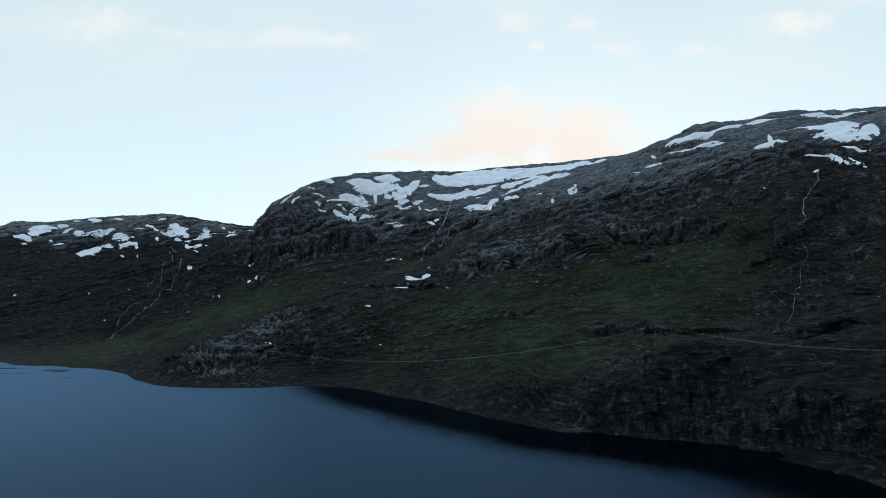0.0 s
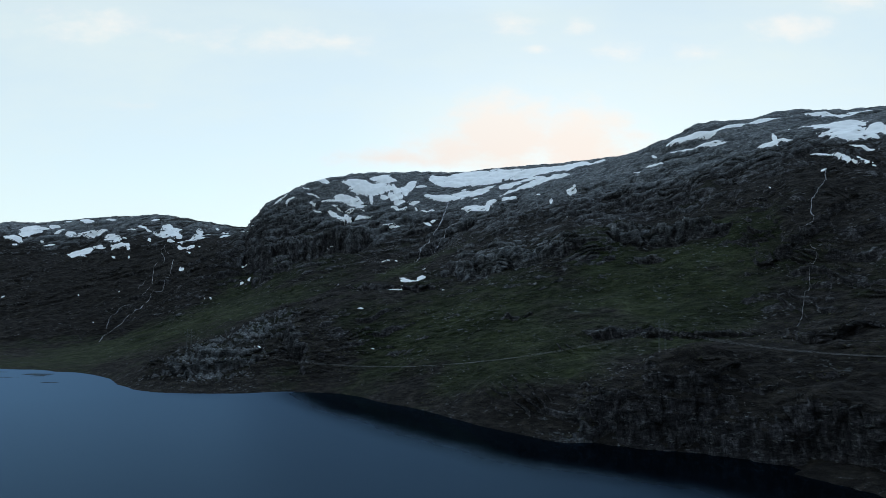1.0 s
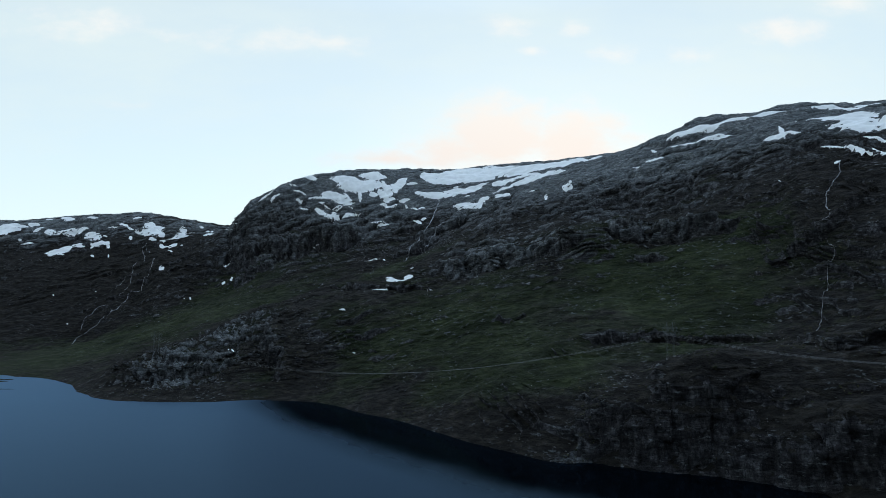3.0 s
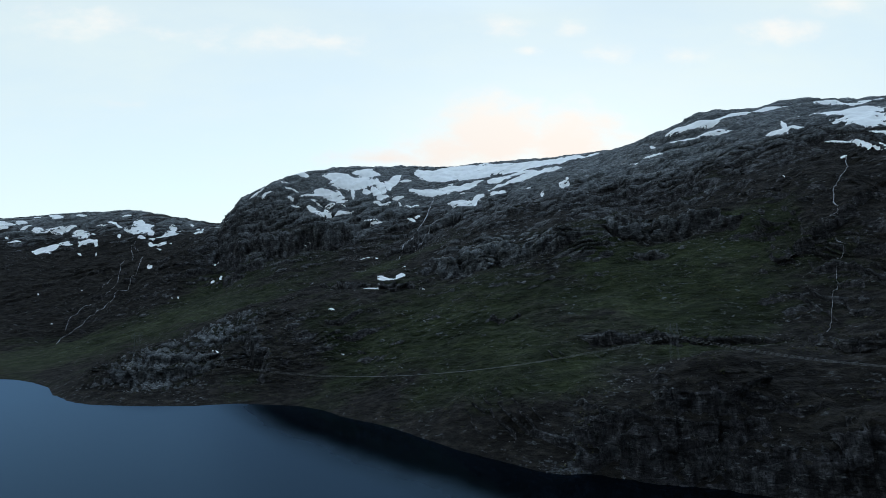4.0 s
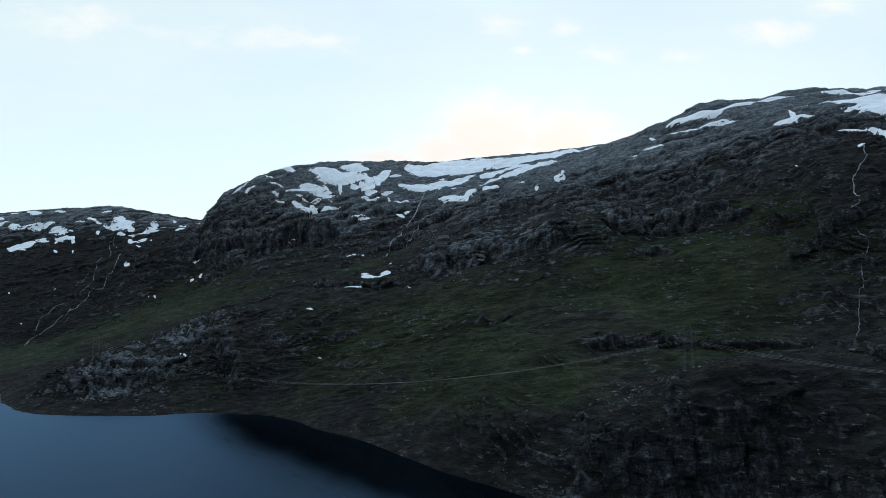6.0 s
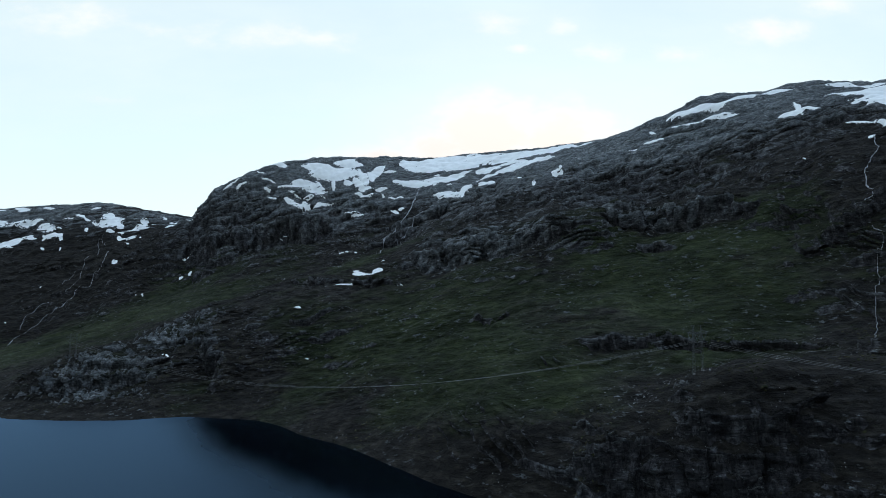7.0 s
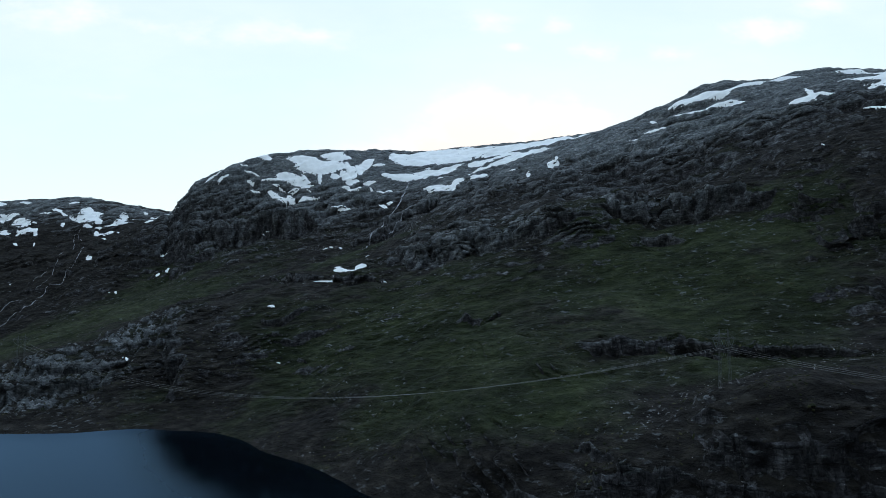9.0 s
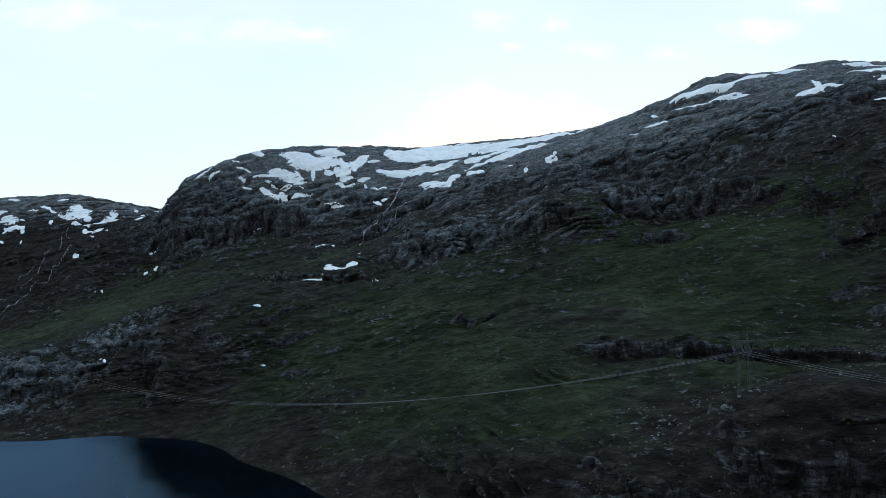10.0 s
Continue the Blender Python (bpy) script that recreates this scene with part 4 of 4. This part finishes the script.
snow_patch([(-3, 1742, 459, 27.1, 0.6, 0.5, 0.4, -34.5, -17.1), (35, 1678, 428, 45.5, -24.6, -7.2, -1, -21.5, -12.1), (83, 1701, 448, 75.4, -42.8, -7.3, -1.7, -54, -25.9), (194, 1690, 461, 61.2, -64.9, -12.3, -7.8, -71.8, -29.7), (258, 1627, 455, 34.6, -84.9, -19.8, -9.6, -62.3, -23.7), (306, 1542, 445, 27.8, -51.5, -7.6, -9.7, -50.9, -19.3), (358, 1518, 450, 23.3, -12, 2.3, -9.9, -46.5, -15.6), (396, 1484, 452, 19.2, -27.4, -1.9, -14.6, -53.5, -16.1), (118, 1663, 437, 49.2, -23.3, 0.2, -1.1, -33.9, -16.6), (216, 1630, 441, 40, -48.4, -7.8, -3.2, -29.9, -12.5), (93, 1770, 478, 66.4, -38.7, -4, -1.4, -54.6, -20.5)], 'p')
snow_patch([(-52, 1687, 426, 14.9, 1.6, 1.8, 0.8, -6.2, -4)], 'p')
snow_patch([(17, 1598, 377, 47, -22.2, -4.1, 0.3, -16.4, -10.2), (75, 1588, 385, 43.3, -16.7, 3.6, 0.7, -19.8, -10.9), (113, 1591, 399, 31.3, -3.8, 8, -0.1, -14.8, -7.6), (-28, 1621, 382, 12.7, -4, -0.7, 0.7, -9.1, -6.1)], 'p')
snow_patch([(179, 1548, 401, 27.8, -24.4, -0.4, -2, -20.5, -9.7), (221, 1539, 412, 40.5, -34.8, 1.3, -1.9, -16, -7.1)], 'p')
snow_patch([(172, 1483, 371, 25.8, -13.8, 5.1, -0.7, -12.3, -5.6), (209, 1480, 384, 22.4, -4.9, 7.7, -1, -20.6, -8.7), (247, 1474, 396, 25.5, -24, 1.9, -3.2, -25.1, -10.5), (282, 1441, 401, 20.8, -28.2, -0.5, -4.5, -26.8, -10.6)], 'p')
snow_patch([(-262, 1457, 230, 2.1, 0.1, 0.0, 0.2, -0.5, -1.7)], 's')
snow_patch([(-118, 1314, 192, 5.1, -1.8, -0.1, 0.7, -4.0, -1.6)], 's')
snow_patch([(-108, 1313, 192, 4.1, -1.4, -0.1, 0.6, -4.0, -1.6)], 's')
snow_patch([(-91, 1306, 192, 3.0, -1.1, -0.1, 0.6, -4.0, -1.6)], 's')
snow_patch([(-26, 1067, 166, 3.3, -3.4, 0.6, 0.5, -4.4, -0.6)], 's')
snow_patch([(-46, 1000, 142, 16.1, -16.4, -0.7, 0.8, -9.5, -1.5), (-59, 1040, 146, 7.7, -10.2, -0.5, 0.7, -7.4, -1.6)], 'g')
snow_patch([(-28, 1009, 143, 6.9, 4.4, 1.5, 0.9, -9.4, -2.3)], 'g')
snow_patch([(-66, 958, 125, 9.0, -5.9, 1.7, 0.4, -0.8, -1.5)], 'g')
snow_patch([(-55, 964, 130, 3.5, -3.8, -0.1, 0.1, -0.8, -1.6)], 's')
snow_patch([(6.2, 932, 122, 5.2, -6.0, -1.0, -0.2, -0.7, -1.5)], 's')
snow_patch([(-110, 900, 94, 4.4, -1.3, 0.0, 0.6, -3.0, -1.3)], 's')
snow_patch([(-84, 818, 47, 2.6, -0.7, 0.1, 0.2, -1.3, -0.8)], 's')
snow_patch([(-256, 888, 44, 1.3, 0.1, -0.0, 1.1, -2.9, -1.5)], 's')
snow_patch([(-246, 878, 38, 0.9, 1.3, 0.7, 4.0, -6.1, -2.4)], 's')
snow_patch([(619, 874, 355, 13.9, -0.5, 5.1, -11.0, -17.1, -9.8), (620, 856, 354, 0.3, -8.4, -2.5, -13.0, -17.1, -10.2)], 'r')

# ---- streams ----
def part(name, bm, mat, parent, label=""):
    me = bpy.data.meshes.new(name)
    bm.to_mesh(me)
    bm.free()
    me.materials.append(mat)
    ob = new(name, me)
    ob.parent = parent
    return tagged(ob, label)


def strand(name, line, width, parent, seed):
    """White water running down over the rock along a line in plan, with swelling width and a domed back."""
    pts = [Vector(p) for p in line]
    pts = [pts[0] * 2 - pts[1]] + pts + [pts[-1] * 2 - pts[-2]]
    path, bm = [], bmesh.new()
    for a, b, c, d in zip(pts, pts[1:], pts[2:], pts[3:]):
        n = max(1, int((c - b).length / 1.6))
        for i in range(n):
            t = i / n
            path.append((b * 2 + (c - a) * t + (a * 2 - b * 5 + c * 4 - d) * t * t + (b * 3 - a - c * 3 + d) * t ** 3) / 2)
    path.append(pts[-2])
    q = np.array([(p.x, p.y, seed * 9.0) for p in path])
    sway, swell = layers(q, 14, 4, 200, 0.6), layers(q, 8, 4, 210, 0.7)
    rows = []
    for i, p in enumerate(path):
        d = (path[min(i + 1, len(path) - 1)] - path[max(i - 1, 0)]).normalized()
        side = Vector((-d.y, d.x))
        p = p + side * 1.8 * sway[i]
        half = width / 2 * max(0.2, 1 + 1.5 * swell[i])
        row = []
        for k, up in ((-1, -0.25), (-0.4, 0.35), (0.4, 0.35), (1, -0.25)):
            s = p + side * half * k
            row.append(bm.verts.new((s.x, s.y, land(s.x, s.y) + up + 0.45)))
        rows.append(row)
    for a, b in zip(rows, rows[1:]):
        for k in range(3):
            bm.faces.new((a[k], a[k + 1], b[k + 1], b[k]))
    return part(name, bm, FOAM, parent)


def stream(name, lines, width, label):
    x, y = lines[0][0]
    top = tagged(new(name), label, "waterfall", group="streams on the fell sides")
    for i, line in enumerate(lines):
        strand("strand", line, width * (1.0 if i == 0 else 0.6), top, i)
    return top


stream("stream", [[(-704, 1637), (-676, 1558), (-666, 1524), (-667, 1502), (-664, 1489), (-681, 1479), (-681, 1455), (-686, 1434), (-701, 1425), (-710, 1412), (-728, 1390), (-731, 1370), (-728, 1343)], [(-800, 1794), (-795, 1760), (-741, 1661), (-752, 1639), (-733, 1585), (-708, 1531)], [(-790, 1765), (-752, 1713)], [(-745, 1578), (-736, 1536), (-732, 1507)], [(-703, 1506), (-700, 1483), (-703, 1471)], [(-726, 1459), (-746, 1451), (-748, 1421), (-741, 1392)]], 1.3, "thin white stream branching down the dark far hillside")
stream("waterfall", [[(22, 1580), (17, 1552), (11, 1522), (-1, 1460), (-16, 1420), (-25, 1345), (-39, 1326), (-46, 1290)], [(32, 1392), (20, 1385), (9, 1365), (-6, 1347), (-20, 1330)]], 2.4, "white waterfall dropping in two strands from the snowy bowl")
stream("stream", [[(496, 792), (468, 750), (451, 738), (431, 721), (417, 694), (412, 690), (404, 688)], [(400, 676), (393, 656), (378, 641), (365, 626), (354, 617), (344, 602), (322, 575), (304, 553)]], 0.6, "narrow white stream winding down the steep mountain side")

# ---- power line ----
def beam(bm, a, b, w):
    """A straight steel member of square section."""
    a, b = Vector(a), Vector(b)
    turn = (b - a).to_track_quat("Z", "Y").to_matrix().to_4x4()
    m = Matrix.Translation((a + b) / 2) @ turn @ Matrix.Diagonal((w, w, (b - a).length, 1))
    bmesh.ops.create_cube(bm, size=1, matrix=m)


def lattice(bm, a, b, wa, wb, bays, w):
    """A braced mast or girder with four chords between a and b."""
    a, b = Vector(a), Vector(b)
    d = (b - a).normalized()
    s = d.cross((0, 1, 0) if abs(d.y) < 0.9 else (1, 0, 0)).normalized()
    t = d.cross(s)
    rings = []
    for i in range(bays + 1):
        c, half = a.lerp(b, i / bays), (wa + (wb - wa) * i / bays) / 2
        rings.append([c + s * half * p + t * half * q for p, q in ((1, 1), (-1, 1), (-1, -1), (1, -1))])
    for k in range(4):
        beam(bm, rings[0][k], rings[-1][k], w)
    for i in range(bays):
        for k in range(4):
            m = (k + 1) % 4
            beam(bm, rings[i][k if i % 2 else m], rings[i + 1][m if i % 2 else k], w * 0.6)
    for k in range(4):
        beam(bm, rings[-1][k], rings[-1][(k + 1) % 4], w * 0.8)


SPAN, ARM_Z, PEAK_Z, LEG, HANG = 14.2, 21.0, 25.2, 2.9, 4.2


def pylon_parts(top, base):
    """A portal pylon: two lattice legs, a cross girder, two earth wire peaks, six insulator strings in three Vs. base: ground height under each leg."""
    for side in (-1, 1):
        x, g = side * LEG, base[side > 0]
        bm = bmesh.new()
        lattice(bm, (x * 1.12, 0, g), (x, 0, ARM_Z), 1.1, 0.7, 13, 0.07)
        leg = part("leg", bm, STEEL, top)
        bm = bmesh.new()
        bmesh.ops.create_cone(bm, cap_ends=True, segments=12, radius1=0.8, radius2=0.65, depth=1.2, matrix=pose(x * 1.12, 0, g + 0.1))
        part("footing", bm, CONCRETE, leg, "grey concrete footing")
        bm = bmesh.new()
        lattice(bm, (x, 0, ARM_Z + 0.6), (x * 0.95, 0, PEAK_Z), 0.6, 0.15, 5, 0.08)
        part("earth_wire_peak", bm, STEEL, top)
        bm = bmesh.new()
        beam(bm, (side * LEG, 0, ARM_Z - 1), (-side * LEG * 1.08, 0, ARM_Z * 0.45), 0.08)
        part("cross_brace", bm, STEEL, top)
    bm = bmesh.new()
    lattice(bm, (-SPAN / 2, 0, ARM_Z), (SPAN / 2, 0, ARM_Z), 0.8, 0.8, 18, 0.11)
    for side in (-1, 1):
        beam(bm, (side * SPAN / 2, 0, ARM_Z + 0.3), (side * LEG, 0, ARM_Z + 2.2), 0.14)
    beam(bm, (-LEG, 0, ARM_Z + 2.2), (LEG, 0, ARM_Z + 2.2), 0.14)
    part("cross_girder", bm, STEEL, top)
    for c in (-1, 0, 1):
        for side in (-1, 1):
            a = Vector((c * (SPAN / 2 - 2.1) + side * 1.9, 0, ARM_Z - 0.4))
            b = Vector((c * (SPAN / 2 - 2.1), 0, ARM_Z - HANG))
            bm = bmesh.new()
            beam(bm, a, b, 0.08)
            turn = (b - a).to_track_quat("Z", "Y").to_matrix().to_4x4()
            for i in range(3, 22):
                bmesh.ops.create_cone(bm, cap_ends=True, segments=8, radius1=0.17, radius2=0.09, depth=0.1, matrix=Matrix.Translation(a.lerp(b, i / 23)) @ turn)
            part("insulator_string", bm, GLASS, top, "pale glass insulator string")


PYLONS = [(-331, 846, 42), (182.3, 520, 66), (312, 400, 66)]


def build_pylon(x, y, turn):
    m = pose(x, y, 0, 0, 0, 90 - turn)
    ends = [m @ Vector((side * LEG * 1.12, 0, 0)) for side in (-1, 1)]
    heights = [land(e.x, e.y) for e in ends]
    ground_z = land(x, y)
    top = tagged(new("power_pylon"), "grey galvanised steel lattice portal pylon with glass insulators", "pylon", group="pylons of the power line")
    top.matrix_world = pose(x, y, ground_z, 0, 0, 90 - turn)
    pylon_parts(top, [h - ground_z - 0.3 for h in heights])
    return top.matrix_world.copy()


def cable(name, a, b, sag, radius, label):
    bm, n = bmesh.new(), 48
    rings = []
    for i in range(n + 1):
        s = i / n
        c = a.lerp(b, s) - Vector((0, 0, 4 * sag * s * (1 - s)))
        side = (b - a).cross((0, 0, 1)).normalized()
        rings.append([bm.verts.new(c + side * radius * math.cos(k * math.tau / 5) + Vector((0, 0, radius * math.sin(k * math.tau / 5)))) for k in range(5)])
    for p, q in zip(rings, rings[1:]):
        for k in range(5):
            bm.faces.new((p[k], p[(k + 1) % 5], q[(k + 1) % 5], q[k]))
    me = bpy.data.meshes.new(name)
    bm.to_mesh(me)
    bm.free()
    me.materials.append(WIRE)
    return tagged(new(name, me), label, "cable", group="wires of the power line")


stands = [build_pylon(*p) for p in PYLONS]
for (ma, mb), sag in zip(zip(stands, stands[1:]), (35.0, 5.5)):
    for c in (-1, 0, 1):
        hang = Vector((c * (SPAN / 2 - 2.1), 0, ARM_Z - HANG))
        cable("conductor", ma @ hang, mb @ hang, sag, 0.05, "pale aluminium conductor hanging in a long sag between pylons")
    for c in (-1, 1):
        tip = Vector((c * LEG * 0.95, 0, PEAK_Z))
        cable("earth_wire", ma @ tip, mb @ tip, sag * 0.8, 0.008, "thin grey earth wire strung between the pylon peaks")

# ---- boulders ----
def boulder_mesh(seed):
    bm = bmesh.new()
    bmesh.ops.create_icosphere(bm, subdivisions=2, radius=1)
    rng = np.random.default_rng(seed)
    planes = rng.normal(size=(9, 3))
    planes /= np.linalg.norm(planes, axis=1)[:, None]
    for v in bm.verts:
        for n in planes:
            over = v.co.dot(Vector(n)) - 0.72
            if over > 0:
                v.co -= Vector(n) * over
        v.co.z *= 0.5
        v.co += v.co.normalized() * 0.06 * noise.noise(v.co * 2.3 + Vector((seed, 0, 0)))
    me = bpy.data.meshes.new("boulder")
    bm.to_mesh(me)
    bm.free()
    me.materials.append(BOULDER)
    return me


BOULDERS = [boulder_mesh(s) for s in range(6)]
# Where boulders lie: x, y, spread along x and y, how many, largest half size.
FIELDS = [(185, 545, 60, 22, 50, 1.5, "pale lichened boulder lying on the grassy bench"), (90, 498, 26, 8, 16, 2.0, "pale boulder at the foot of the shore cliff"),
          (-30, 655, 40, 25, 22, 1.4, "grey boulder on the grassy lake shore"), (-250, 830, 60, 35, 36, 2.2, "pale boulder on the rocky knoll by the lake"),
          (-25, 1275, 40, 40, 44, 2.2, "grey scree boulder below the waterfall"), (90, 640, 60, 50, 40, 1.2, "pale boulder sunk in the grass"),
          (290, 800, 45, 25, 24, 1.6, "grey boulder fallen below the cliff"), (-100, 880, 70, 60, 30, 1.5, "pale boulder on the heathy slope")]
rng = np.random.default_rng(5)
for fx, fy, sx, sy, count, big, label in FIELDS:
    for _ in range(count):
        x, y = fx + sx * rng.normal() * 0.6, fy + sy * rng.normal() * 0.6
        z = land(x, y)
        if z < 0.2:
            continue
        s = big * (0.3 + 0.7 * rng.random() ** 3) * 0.7
        ob = new("boulder", BOULDERS[rng.integers(6)])
        ob.matrix_world = pose(x, y, z + s * 0.1, *(rng.random(3) * (20, 20, 360))) @ Matrix.Diagonal((s * (0.8 + 0.5 * rng.random()), s, s, 1))
        tagged(ob, label, "boulder", group="boulders")


# ---- loose stones and tussocks ----
def scatter(name, count, area, clump, size, lump, mat, label, category, seed, flat):
    """Very many small lumps bedded on the ground in clusters, as one object."""
    rng = np.random.default_rng(seed)
    x, y = rng.uniform(area[0], area[1], count * 6), rng.uniform(area[2], area[3], count * 6)
    q = np.c_[x, y, np.full(len(x), seed * 3.0)]
    keep = layers(q, clump, 4, 300 + seed, 0.6) + 0.25 * rng.normal(size=len(x)) > 0.35
    x, y = x[keep][:count], y[keep][:count]
    base = np.array([v.co for v in lump.vertices])
    tris = np.array([f.vertices for f in lump.polygons])
    verts, faces = [], []
    for px, py in zip(x, y):
        hit, place, normal, _ = ground.ray_cast((px, py, 1500), (0, 0, -1))
        if not hit or place.z < 0.4:
            continue
        s = size * (0.35 + 0.65 * rng.random() ** 2)
        m = normal.to_track_quat("Z", "Y").to_matrix() @ Matrix.Rotation(rng.random() * 6.283, 3, "Z") @ Matrix.Diagonal((s * rng.uniform(0.7, 1.9), s * rng.uniform(0.6, 1.1), s * flat))
        verts.append(base @ np.array(m).T * rng.uniform(0.85, 1.15, base.shape) + np.array(place) - np.array(normal) * s * flat * 0.2)
        faces.append(tris + len(base) * len(faces))
    verts, faces = np.concatenate(verts), np.concatenate(faces)
    me = bpy.data.meshes.new(name)
    me.from_pydata(verts.tolist(), [], faces.tolist())
    me.materials.append(mat)
    return tagged(new(name, me), label, category, kind="stuff")


def lump_mesh(name):
    bm = bmesh.new()
    bmesh.ops.create_icosphere(bm, subdivisions=1, radius=1)
    me = bpy.data.meshes.new(name)
    bm.to_mesh(me)
    bm.free()
    return me


LUMP = lump_mesh("lump")
scatter("stones", 2600, (-350, 420, 430, 900), 45, 0.42, LUMP, STONE, "pale loose stones scattered over the heath and ledges", "stones", 1, 0.4)
scatter("stones", 2600, (-160, 140, 1180, 1420), 60, 1.0, LUMP, STONE, "grey scree stones strewn below the waterfall", "stones", 2, 0.45)
scatter("stones", 420, (140, 290, 516, 576), 14, 0.55, LUMP, STONE, "pale flat rocks showing through the turf of the bench", "stones", 5, 0.35)
scatter("tussocks", 9000, (-350, 420, 430, 900), 45, 0.9, LUMP, TUSSOCK, "low green and brown tussocks of grass and heather", "grass", 3, 0.5)
